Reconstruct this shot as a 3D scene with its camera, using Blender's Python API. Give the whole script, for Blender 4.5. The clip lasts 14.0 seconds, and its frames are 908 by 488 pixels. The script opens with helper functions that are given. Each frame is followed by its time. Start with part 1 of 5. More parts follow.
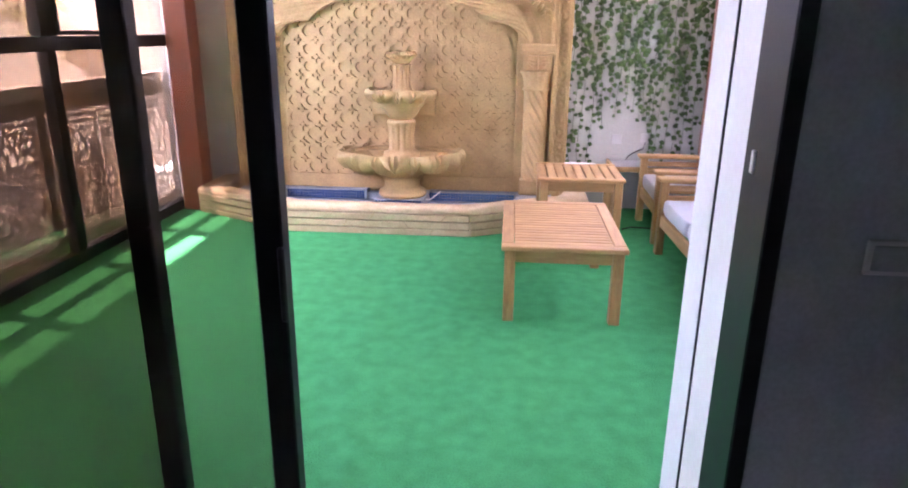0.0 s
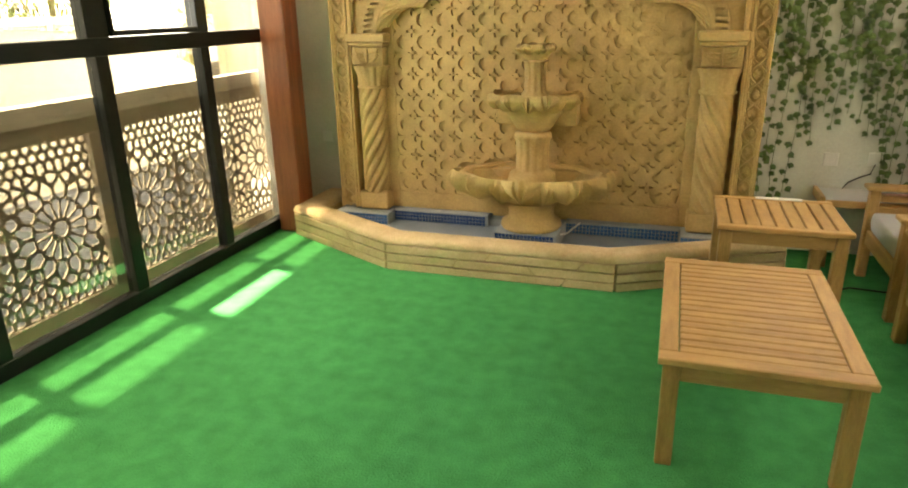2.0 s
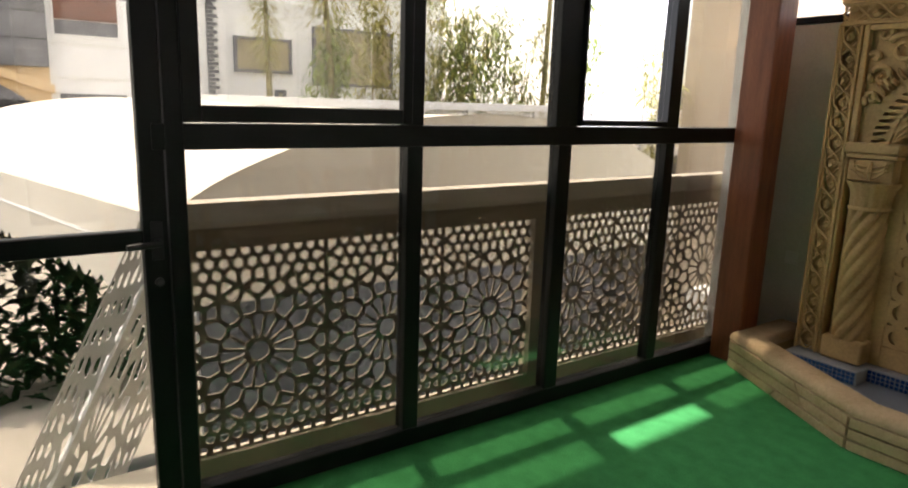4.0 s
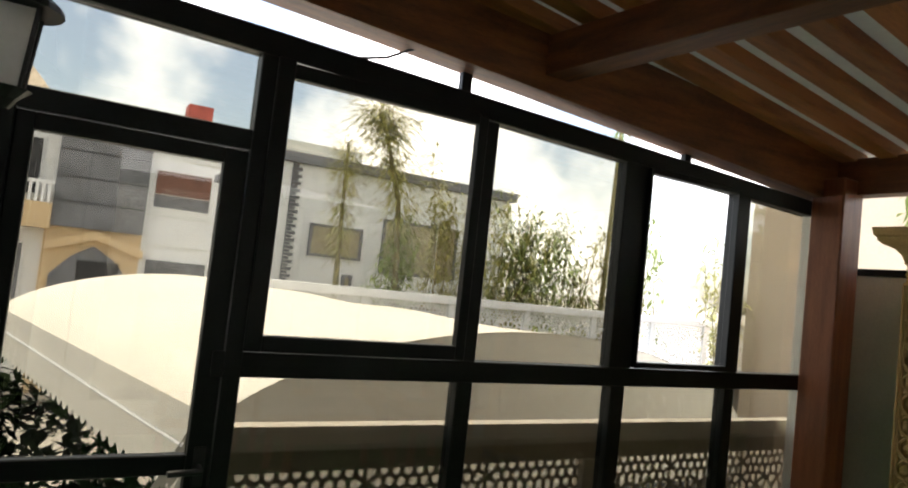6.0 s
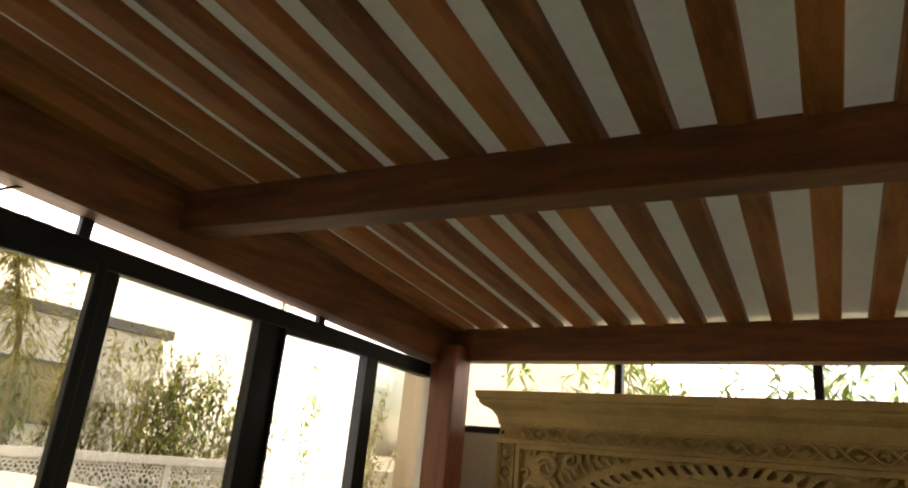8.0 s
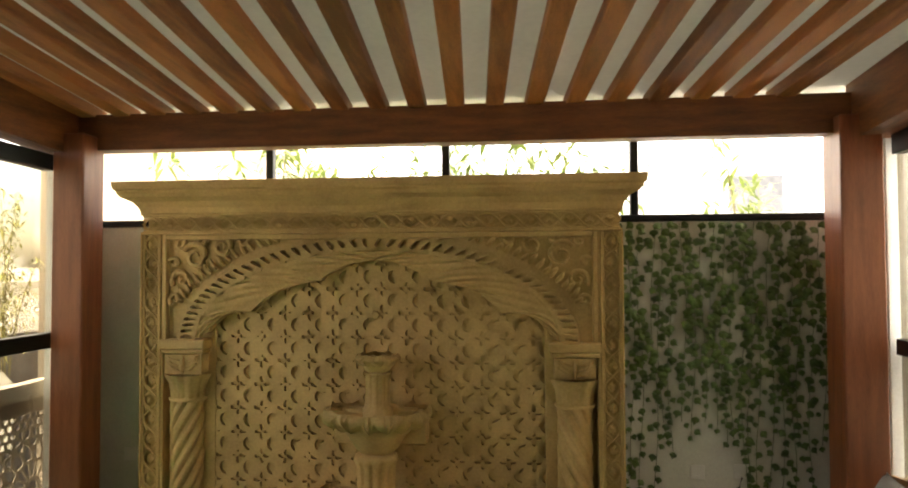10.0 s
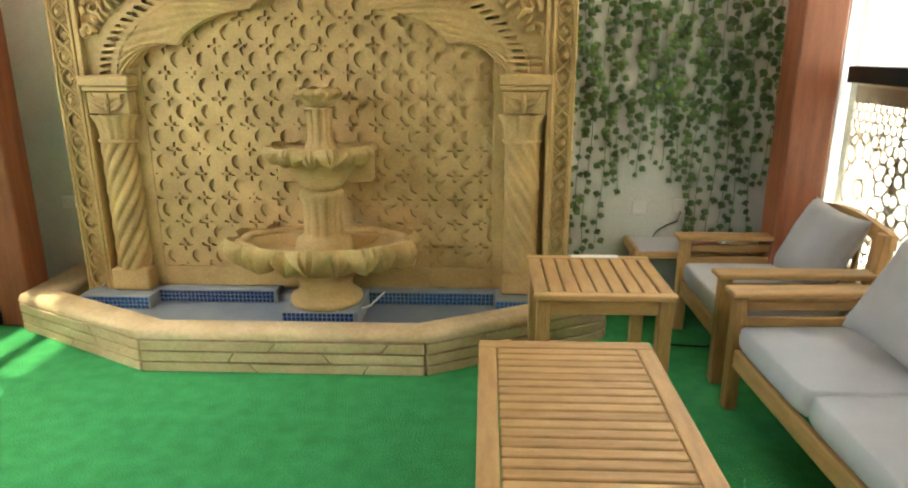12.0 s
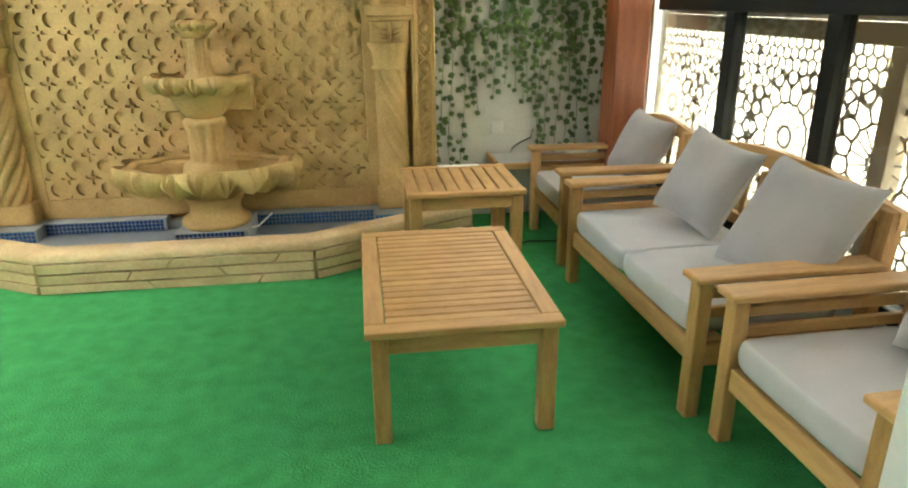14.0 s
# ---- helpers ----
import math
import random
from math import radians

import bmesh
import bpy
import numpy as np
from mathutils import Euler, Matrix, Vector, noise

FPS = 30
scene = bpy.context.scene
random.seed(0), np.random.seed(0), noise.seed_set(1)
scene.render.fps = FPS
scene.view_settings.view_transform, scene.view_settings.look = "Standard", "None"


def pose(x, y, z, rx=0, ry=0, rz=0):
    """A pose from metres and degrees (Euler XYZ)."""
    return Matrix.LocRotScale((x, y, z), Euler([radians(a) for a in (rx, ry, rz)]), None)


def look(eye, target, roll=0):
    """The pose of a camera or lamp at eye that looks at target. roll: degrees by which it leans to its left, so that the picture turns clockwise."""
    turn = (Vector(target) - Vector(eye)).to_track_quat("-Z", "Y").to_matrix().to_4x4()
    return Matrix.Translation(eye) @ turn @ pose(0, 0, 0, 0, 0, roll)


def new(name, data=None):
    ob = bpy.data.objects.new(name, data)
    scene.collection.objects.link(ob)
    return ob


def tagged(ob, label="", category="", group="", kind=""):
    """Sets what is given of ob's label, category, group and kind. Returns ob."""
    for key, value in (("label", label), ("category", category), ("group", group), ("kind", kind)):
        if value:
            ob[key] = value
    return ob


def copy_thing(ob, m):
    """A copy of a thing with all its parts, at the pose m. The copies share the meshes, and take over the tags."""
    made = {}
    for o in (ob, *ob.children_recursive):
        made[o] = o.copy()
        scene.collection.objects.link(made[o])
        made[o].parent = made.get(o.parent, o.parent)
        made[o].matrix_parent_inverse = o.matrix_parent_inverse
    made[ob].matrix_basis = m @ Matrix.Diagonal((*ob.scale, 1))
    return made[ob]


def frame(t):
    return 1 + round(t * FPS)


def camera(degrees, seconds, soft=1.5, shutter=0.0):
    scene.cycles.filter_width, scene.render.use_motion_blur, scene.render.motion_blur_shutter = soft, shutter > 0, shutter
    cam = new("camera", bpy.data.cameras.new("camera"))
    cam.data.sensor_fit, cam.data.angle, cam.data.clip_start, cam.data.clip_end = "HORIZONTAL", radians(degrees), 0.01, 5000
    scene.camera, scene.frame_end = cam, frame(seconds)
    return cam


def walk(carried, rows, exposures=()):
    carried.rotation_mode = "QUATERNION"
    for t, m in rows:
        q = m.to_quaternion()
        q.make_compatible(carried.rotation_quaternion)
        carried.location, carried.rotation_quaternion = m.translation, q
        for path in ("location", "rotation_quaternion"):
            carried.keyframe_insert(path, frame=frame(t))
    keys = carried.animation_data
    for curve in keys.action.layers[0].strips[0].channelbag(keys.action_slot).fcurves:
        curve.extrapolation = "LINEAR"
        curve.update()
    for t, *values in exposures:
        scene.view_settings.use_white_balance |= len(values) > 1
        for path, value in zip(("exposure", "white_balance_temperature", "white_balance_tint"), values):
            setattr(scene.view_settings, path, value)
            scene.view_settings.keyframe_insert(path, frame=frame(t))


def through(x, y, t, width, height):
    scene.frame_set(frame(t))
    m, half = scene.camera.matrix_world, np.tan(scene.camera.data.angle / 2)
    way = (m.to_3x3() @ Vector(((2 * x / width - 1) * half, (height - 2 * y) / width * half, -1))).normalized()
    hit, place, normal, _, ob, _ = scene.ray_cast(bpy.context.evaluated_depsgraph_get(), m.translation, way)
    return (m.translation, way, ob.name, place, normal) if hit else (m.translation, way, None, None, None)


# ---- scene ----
cam = camera(67.9, 14.0, soft=2.0)
EXPOSURES = [(0.0, 5.28, 5450, 46), (0.5, 5.00, 5900, 32), (0.9, 4.85, 7800, 6), (1.5, 4.62, 8500, 5), (2.0, 4.40, 8700, 6), (2.5, 4.00, 8500, 10), (3.0, 3.67, 7700, 16), (3.5, 3.00, 6800, 20),
             (6.0, 1.80, 6700, 11), (7.0, 1.95, 6900, 12), (8.0, 2.18, 8200, 15), (9.0, 2.50, 8300, 16), (11.4, 4.12, 7700, 3), (12.5, 4.69, 6350, 5), (13.0, 4.76, 6700, 3), (14.0, 4.58, 7000, 2)]
PATH = [
    (0, (0.396, 0.557, 1.574), (0.24, 2.456, 0.964), 0.6),
    (0.5, (0.41, 0.934, 1.566), (0.162, 2.819, 0.943), -0.2),
    (1, (0.456, 1.275, 1.586), (0.014, 3.106, 0.913), -0.5),
    (1.5, (0.419, 1.608, 1.558), (-0.044, 3.436, 0.89), -0.6),
    (2, (0.349, 1.853, 1.609), (-0.24, 3.648, 0.95), -1.1),
    (2.5, (0.326, 1.992, 1.615), (-0.535, 3.698, 1.027), -0.6),
    (3, (0.249, 2.135, 1.587), (-0.721, 3.791, 1.024), -0.0),
    (3.5, (0.004, 2.256, 1.581), (-1.359, 3.625, 1.063), 3.7),
    (3.7, (-0.026, 2.296, 1.584), (-1.517, 3.537, 1.096), 2.8),
    (5.8, (-0.008, 2.292, 1.82), (-1.76, 3.256, 1.86), 6.0),
    (6, (-0.012, 2.299, 1.832), (-1.745, 3.291, 1.947), 6.2),
    (6.5, (0.033, 2.33, 1.907), (-1.603, 3.459, 2.133), 6.9),
    (7, (0.061, 2.333, 1.943), (-1.416, 3.615, 2.358), 7.2),
    (7.5, (0.103, 2.343, 1.944), (-1.176, 3.778, 2.493), 6.6),
    (8, (0.193, 2.375, 1.939), (-0.877, 3.95, 2.553), 5.6),
    (8.5, (0.235, 2.384, 1.955), (-0.617, 4.093, 2.554), 3.6),
    (9, (0.284, 2.386, 1.996), (-0.242, 4.249, 2.5), 2.4),
    (9.2, (0.3, 2.389, 1.996), (-0.131, 4.294, 2.427), 1.7),
    (11.3, (0.365, 2.568, 1.637), (0.237, 4.525, 1.245), -1.0),
    (11.5, (0.37, 2.564, 1.62), (0.257, 4.516, 1.2), -0.8),
    (12, (0.386, 2.564, 1.573), (0.296, 4.486, 1.026), -0.2),
    (12.5, (0.406, 2.575, 1.538), (0.326, 4.451, 0.85), -0.9),
    (13, (0.429, 2.559, 1.511), (0.379, 4.386, 0.699), -1.2),
    (13.5, (0.432, 2.486, 1.484), (0.465, 4.321, 0.69), -1.5),
    (14, (0.396, 2.046, 1.477), (0.649, 3.91, 0.799), -0.5),
]
walk(cam, [(t, look(eye, target, roll)) for t, eye, target, roll in PATH], EXPOSURES)
SKY, SUN = 0.122, 1.6


# ---- world, sun ----
world = bpy.data.worlds.new("sky")
scene.world = world
world.use_nodes = True
wn, wl = world.node_tree.nodes, world.node_tree.links
wn.clear()
sky = wn.new("ShaderNodeTexSky")
sky.sky_type = "NISHITA"
sky.sun_disc = False
sky.sun_elevation = radians(74.5)
sky.sun_rotation = radians(-78)
sky.dust_density = 2.5
cloud = wn.new("ShaderNodeTexNoise")
cloud.inputs["Scale"].default_value, cloud.inputs["Detail"].default_value = 3.4, 7.0
ramp = wn.new("ShaderNodeValToRGB")
ramp.color_ramp.elements[0].position, ramp.color_ramp.elements[1].position = 0.43, 0.60
mixw = wn.new("ShaderNodeMix")
mixw.data_type = "RGBA"
mixw.inputs[7].default_value = (13.0, 13.0, 13.2, 1)
bg = wn.new("ShaderNodeBackground")
bg.inputs["Strength"].default_value = SKY
wout = wn.new("ShaderNodeOutputWorld")
wl.new(cloud.outputs["Fac"], ramp.inputs["Fac"])
wl.new(ramp.outputs["Color"], mixw.inputs[0])
wl.new(sky.outputs["Color"], mixw.inputs[6])
wl.new(mixw.outputs[2], bg.inputs["Color"])
wl.new(bg.outputs["Background"], wout.inputs["Surface"])

sun_data = bpy.data.lights.new("sun", "SUN")
sun_data.energy, sun_data.angle, sun_data.color = SUN, radians(1.6), (1.0, 0.95, 0.86)
sun = new("sun", sun_data)
sun.matrix_world = look((-1.0, 0.21, 3.68), (0, 0, 0))

# ---- materials ----
def material(name, base, rough=0.6, vary=0.25, scale=8.0, fine=90.0, bump=0.15, metal=0.0, tint=None, stretch=(1, 1, 1), spec=0.5, rand=0.0):
    """A painted, wooden or stone surface with variation at two scales, in object metres."""
    m = bpy.data.materials.new(name)
    m.use_nodes = True
    n, l = m.node_tree.nodes, m.node_tree.links
    bs = n["Principled BSDF"]
    bs.inputs["Roughness"].default_value, bs.inputs["Metallic"].default_value = rough, metal
    bs.inputs["Specular IOR Level"].default_value = spec
    tc, mp = n.new("ShaderNodeTexCoord"), n.new("ShaderNodeMapping")
    mp.inputs["Scale"].default_value = stretch
    l.new(tc.outputs["Object"], mp.inputs["Vector"])
    big, small = n.new("ShaderNodeTexNoise"), n.new("ShaderNodeTexNoise")
    big.inputs["Scale"].default_value, big.inputs["Detail"].default_value = scale, 4
    small.inputs["Scale"].default_value, small.inputs["Detail"].default_value = fine, 3
    for t in (big, small):
        l.new(mp.outputs["Vector"], t.inputs["Vector"])
    r = n.new("ShaderNodeValToRGB")
    tint = tint or tuple(c * (1 - vary * 1.6) for c in base)
    r.color_ramp.elements[0].color, r.color_ramp.elements[1].color = (*tint, 1), (*[min(1, c * (1 + vary)) for c in base], 1)
    r.color_ramp.elements[0].position, r.color_ramp.elements[1].position = 0.32, 0.68
    mx = n.new("ShaderNodeMix")
    mx.inputs[0].default_value = 0.35
    l.new(big.outputs["Fac"], mx.inputs[2])
    l.new(small.outputs["Fac"], mx.inputs[3])
    value = mx.outputs[0]
    if rand:
        oi, ma = n.new("ShaderNodeObjectInfo"), n.new("ShaderNodeMath")
        ma.operation = "MULTIPLY_ADD"
        ma.inputs[1].default_value = rand
        l.new(oi.outputs["Random"], ma.inputs[0])
        l.new(mx.outputs[0], ma.inputs[2])
        sh = n.new("ShaderNodeMath")
        sh.operation = "SUBTRACT"
        sh.inputs[1].default_value = rand / 2
        l.new(ma.outputs[0], sh.inputs[0])
        value = sh.outputs[0]
    l.new(value, r.inputs["Fac"])
    l.new(r.outputs["Color"], bs.inputs["Base Color"])
    if bump:
        bp = n.new("ShaderNodeBump")
        bp.inputs["Strength"].default_value, bp.inputs["Distance"].default_value = bump, 0.01
        l.new(small.outputs["Fac"], bp.inputs["Height"])
        l.new(bp.outputs["Normal"], bs.inputs["Normal"])
    return m


def glass(name, tint, gloss=1.0):
    """Thin window glass: lets light straight through, tinted, and mirrors a little."""
    m = bpy.data.materials.new(name)
    m.use_nodes = True
    n, l = m.node_tree.nodes, m.node_tree.links
    n.clear()
    tr, gl, mx, fr, pw, ad, out = (n.new("ShaderNode" + k) for k in ("BsdfTransparent", "BsdfGlossy", "MixShader", "LayerWeight", "Math", "Math", "OutputMaterial"))
    tr.inputs["Color"].default_value = (*tint, 1)
    gl.inputs["Roughness"].default_value = 0.02
    gl.inputs["Color"].default_value = (gloss, gloss, gloss, 1)
    fr.inputs["Blend"].default_value = 0.5
    pw.operation, ad.operation = "POWER", "MULTIPLY_ADD"
    pw.inputs[1].default_value, ad.inputs[1].default_value, ad.inputs[2].default_value = 4.0, 0.90, 0.05
    l.new(fr.outputs["Facing"], pw.inputs[0])
    l.new(pw.outputs[0], ad.inputs[0])
    l.new(ad.outputs[0], mx.inputs[0])
    l.new(tr.outputs[0], mx.inputs[1])
    l.new(gl.outputs[0], mx.inputs[2])
    l.new(mx.outputs[0], out.inputs["Surface"])
    return m


SAND = material("sandstone", (0.57, 0.395, 0.168), 0.85, 0.16, 5, 60, 0.25, tint=(0.42, 0.28, 0.115))
SAND_RIM = material("sandstone_rim", (0.62, 0.47, 0.28), 0.8, 0.15, 4, 50, 0.25, tint=(0.47, 0.33, 0.17))
TEAK = material("teak", (0.47, 0.285, 0.115), 0.5, 0.18, 6, 40, 0.12, stretch=(1, 6, 6), tint=(0.37, 0.21, 0.078), rand=0.18)
TEAK_Y = material("teak_along", (0.47, 0.285, 0.115), 0.5, 0.18, 6, 40, 0.12, stretch=(6, 1, 6), tint=(0.37, 0.21, 0.078), rand=0.18)
TEAK_Z = material("teak_upright", (0.44, 0.26, 0.10), 0.5, 0.18, 6, 40, 0.12, stretch=(6, 6, 1), tint=(0.30, 0.16, 0.055), rand=0.2)
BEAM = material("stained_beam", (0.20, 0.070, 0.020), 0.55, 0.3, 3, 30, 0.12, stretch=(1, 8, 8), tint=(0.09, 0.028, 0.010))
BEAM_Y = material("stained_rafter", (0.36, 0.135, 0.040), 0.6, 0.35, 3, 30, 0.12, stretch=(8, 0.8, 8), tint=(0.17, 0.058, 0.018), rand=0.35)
SIDE = material("stained_side_beam", (0.24, 0.085, 0.025), 0.55, 0.3, 3, 30, 0.12, stretch=(8, 1, 8), tint=(0.09, 0.028, 0.010))
POST = material("stained_post", (0.27, 0.085, 0.035), 0.45, 0.25, 3, 30, 0.1, stretch=(8, 8, 0.8), tint=(0.17, 0.05, 0.02))
ROOF = material("pale_roof_sheet", (0.68, 0.66, 0.60), 0.8, 0.08, 2, 30, 0.05)
rn, rl = ROOF.node_tree.nodes, ROOF.node_tree.links
see, both = rn.new("ShaderNodeBsdfTranslucent"), rn.new("ShaderNodeMixShader")
see.inputs["Color"].default_value, both.inputs[0].default_value = (0.80, 0.83, 0.74, 1), 0.013
rl.new(rn["Principled BSDF"].outputs[0], both.inputs[1])
rl.new(see.outputs[0], both.inputs[2])
rl.new(both.outputs[0], rn["Material Output"].inputs["Surface"])
FRAME = material("dark_aluminium", (0.010, 0.012, 0.0115), 0.45, 0.3, 5, 120, 0.03, spec=0.25)
CARPET = material("artificial_grass", (0.062, 0.345, 0.118), 0.95, 0.12, 11.0, 110, 1.0, tint=(0.043, 0.272, 0.086), spec=0.1)
PLASTER = material("grey_plaster", (0.66, 0.67, 0.62), 0.9, 0.1, 3, 80, 0.12)
GREYWALL = material("grey_paint", (0.46, 0.51, 0.51), 0.7, 0.14, 4, 90, 0.08)
WHITE = material("white_paint", (0.78, 0.78, 0.76), 0.6, 0.05, 3, 60, 0.05)
# same beige paint as the coping, darkened to look backlit
LATTICE = material("backlit_beige_metal", (0.41, 0.35, 0.265), 0.6, 0.12, 4, 60, 0.06)
COPING = material("beige_coping", (0.58, 0.52, 0.43), 0.6, 0.1, 3, 60, 0.06)
CUSHION = material("grey_canvas", (0.50, 0.50, 0.515), 0.9, 0.06, 4, 500, 0.35)
PILLOW = material("grey_canvas_pillow", (0.41, 0.405, 0.41), 0.92, 0.1, 4, 500, 0.4)
TILE = material("blue_mosaic", (0.05, 0.16, 0.36), 0.2, 0.4, 60, 200, 0.0, tint=(0.015, 0.05, 0.16), rand=0.6)
GROUT = material("pale_grout", (0.34, 0.36, 0.37), 0.9, 0.1, 10, 90, 0.1)
POOL = material("grey_basin_floor", (0.25, 0.285, 0.33), 0.35, 0.12, 5, 70, 0.08)
LEAF = material("ivy_leaf", (0.095, 0.165, 0.04), 0.5, 0.5, 9, 40, 0.05, tint=(0.016, 0.045, 0.014))
BAMBOO = material("bamboo_leaf", (0.38, 0.36, 0.12), 0.5, 0.35, 3, 40, 0.0, tint=(0.20, 0.21, 0.06))
GREENBLADE = material("green_bamboo_leaf", (0.27, 0.33, 0.09), 0.5, 0.35, 3, 40, 0.0, tint=(0.13, 0.19, 0.045))
# near-black leaf colour: the shade below the canopy is painted in
HEDGE = material("shaded_hedge_leaf", (0.014, 0.023, 0.009), 0.9, 0.4, 5, 40, 0.0, spec=0.05)
CULM = material("bamboo_culm", (0.25, 0.22, 0.10), 0.55, 0.3, 8, 60, 0.05)
CANVAS = material("canopy_membrane", (0.76, 0.715, 0.62), 0.75, 0.05, 1, 60, 0.03)
HOUSE = material("white_render", (0.80, 0.81, 0.81), 0.85, 0.05, 0.6, 20, 0.03)
OCHRE = material("ochre_render", (0.62, 0.46, 0.27), 0.85, 0.1, 0.7, 20, 0.04)
SANDWALL = material("sand_render", (0.60, 0.50, 0.38), 0.9, 0.08, 0.8, 20, 0.04)
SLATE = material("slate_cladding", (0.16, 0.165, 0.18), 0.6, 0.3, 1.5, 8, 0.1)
DARK = material("dark_metal", (0.02, 0.02, 0.022), 0.5, 0.2, 5, 60, 0.03)
SHADE = material("closed_blind", (0.36, 0.31, 0.20), 0.7, 0.15, 3, 30, 0.05)
BROWNSHUT = material("brown_shutter", (0.17, 0.075, 0.05), 0.6, 0.2, 2, 30, 0.05)
REDBRICK = material("red_chimney", (0.40, 0.09, 0.07), 0.8, 0.2, 3, 30, 0.1)
GROUND = material("pale_paving", (0.42, 0.385, 0.335), 0.9, 0.15, 0.5, 10, 0.1)
ASPHALT = material("asphalt", (0.05, 0.05, 0.052), 0.9, 0.3, 0.8, 30, 0.1)
PAPER = material("white_paper", (0.8, 0.8, 0.78), 0.7, 0.04, 5, 50, 0.02)
MAG = material("magazine_cover", (0.45, 0.16, 0.14), 0.4, 0.3, 12, 60, 0.02)
PLASTIC = material("white_plastic", (0.75, 0.75, 0.73), 0.35, 0.03, 5, 50, 0.0)
CABLE = material("black_cable", (0.012, 0.012, 0.012), 0.6, 0.2, 5, 50, 0.0)
GLASS = glass("tinted_glass", (0.62, 0.605, 0.55))
CLEAR = glass("clear_glass", (0.97, 0.97, 0.96), 0.8)
DOORGLASS = glass("bronze_door_glass", (0.72, 0.66, 0.60))


# ---- mesh helpers ----
class Geo:
    """Vertices and faces that grow into one mesh."""

    def __init__(self):
        self.v, self.f = [], []

    def add(self, verts, faces):
        k = len(self.v)
        self.v += [tuple(p) for p in verts]
        self.f += [tuple(i + k for i in q) for q in faces]
        return self

    def box(self, x0, x1, y0, y1, z0, z1, c=0.004):
        """A box with chamfered edges."""
        lo, hi = (x0, y0, z0), (x1, y1, z1)
        c = min(c, *[0.3 * (b - a) for a, b in zip(lo, hi)])
        verts, index = [], {}
        for sx in (0, 1):
            for sy in (0, 1):
                for sz in (0, 1):
                    for a in range(3):
                        s = (sx, sy, sz)
                        index[s, a] = len(verts)
                        verts.append([(hi[k] if s[k] else lo[k]) if k == a else (hi[k] - c if s[k] else lo[k] + c) for k in range(3)])
        faces = []
        for a in range(3):
            b, d = (a + 1) % 3, (a + 2) % 3

            def corner(va, vb, vd):
                s = [0, 0, 0]
                s[a], s[b], s[d] = va, vb, vd
                return tuple(s)
            for s in (0, 1):
                q = [index[corner(s, *p), a] for p in ((0, 0), (1, 0), (1, 1), (0, 1))]
                faces.append(q if s else q[::-1])
            for sa in (0, 1):
                for sb in (0, 1):
                    q = [index[corner(sa, sb, 0), a], index[corner(sa, sb, 1), a], index[corner(sa, sb, 1), b], index[corner(sa, sb, 0), b]]
                    faces.append(q if sa != sb else q[::-1])
        for sx in (0, 1):
            for sy in (0, 1):
                for sz in (0, 1):
                    q = [index[(sx, sy, sz), a] for a in range(3)]
                    faces.append(q if (sx + sy + sz) % 2 else q[::-1])
        return self.add(verts, faces)

    def grid(self, rows, close_u=False, close_v=False):
        """Quads over rows of points."""
        n, m = len(rows), len(rows[0])
        verts = [p for r in rows for p in r]
        faces = []
        for i in range(n if close_u else n - 1):
            for j in range(m if close_v else m - 1):
                a, b = i * m, ((i + 1) % n) * m
                faces.append((a + j, a + (j + 1) % m, b + (j + 1) % m, b + j))
        return self.add(verts, faces)

    def lathe(self, profile, x, y, seg=32, shape=None, cap=True):
        """Turns a profile of (radius, z) about an upright axis; shape(angle, z) scales the radius."""
        rows = []
        for i, (r, z) in enumerate(profile):
            row = []
            for k in range(seg):
                a = 2 * math.pi * k / seg
                s, dz = shape(a, i / (len(profile) - 1)) if shape else (1.0, 0.0)
                row.append((x + r * s * math.cos(a), y + r * s * math.sin(a), z + dz))
            rows.append(row)
        self.grid(rows, close_v=True)
        if cap:
            k = len(self.v)
            self.f.append(tuple(range(k - seg, k)))
            self.f.append(tuple(range(k - seg * len(profile), k - seg * (len(profile) - 1)))[::-1])
        return self

    def tube(self, pts, r, seg=6):
        """A round bar along points; r may shrink along it."""
        pts = [Vector(p) for p in pts]
        rows = []
        for i, p in enumerate(pts):
            d = (pts[min(i + 1, len(pts) - 1)] - pts[max(i - 1, 0)]).normalized()
            side = d.cross(Vector((0, 0, 1)) if abs(d.z) < 0.9 else Vector((1, 0, 0))).normalized()
            up = side.cross(d)
            rr = r[i] if isinstance(r, (list, tuple)) else r
            rows.append([p + rr * (math.cos(t) * side + math.sin(t) * up) for t in [2 * math.pi * k / seg for k in range(seg)]])
        self.grid(rows, close_v=True)
        k = len(self.v)
        self.f.append(tuple(range(k - seg, k)))
        self.f.append(tuple(range(k - seg * len(rows), k - seg * (len(rows) - 1)))[::-1])
        return self

    def prism(self, outline, lo, hi, axis="y"):
        """A flat outline made thick. axis y: outline in (x, z); x: in (y, z); z: in (x, y)."""
        def put(p, w):
            return {"y": (p[0], w, p[1]), "x": (w, p[0], p[1]), "z": (p[0], p[1], w)}[axis]
        n = len(outline)
        verts = [put(p, lo) for p in outline] + [put(p, hi) for p in outline]
        faces = [tuple(range(n))[::-1], tuple(range(n, 2 * n))] + [(i, (i + 1) % n, n + (i + 1) % n, n + i) for i in range(n)]
        return self.add(verts, faces)

    def moved(self, m):
        self.v = [tuple(m @ Vector(p)) for p in self.v]
        return self


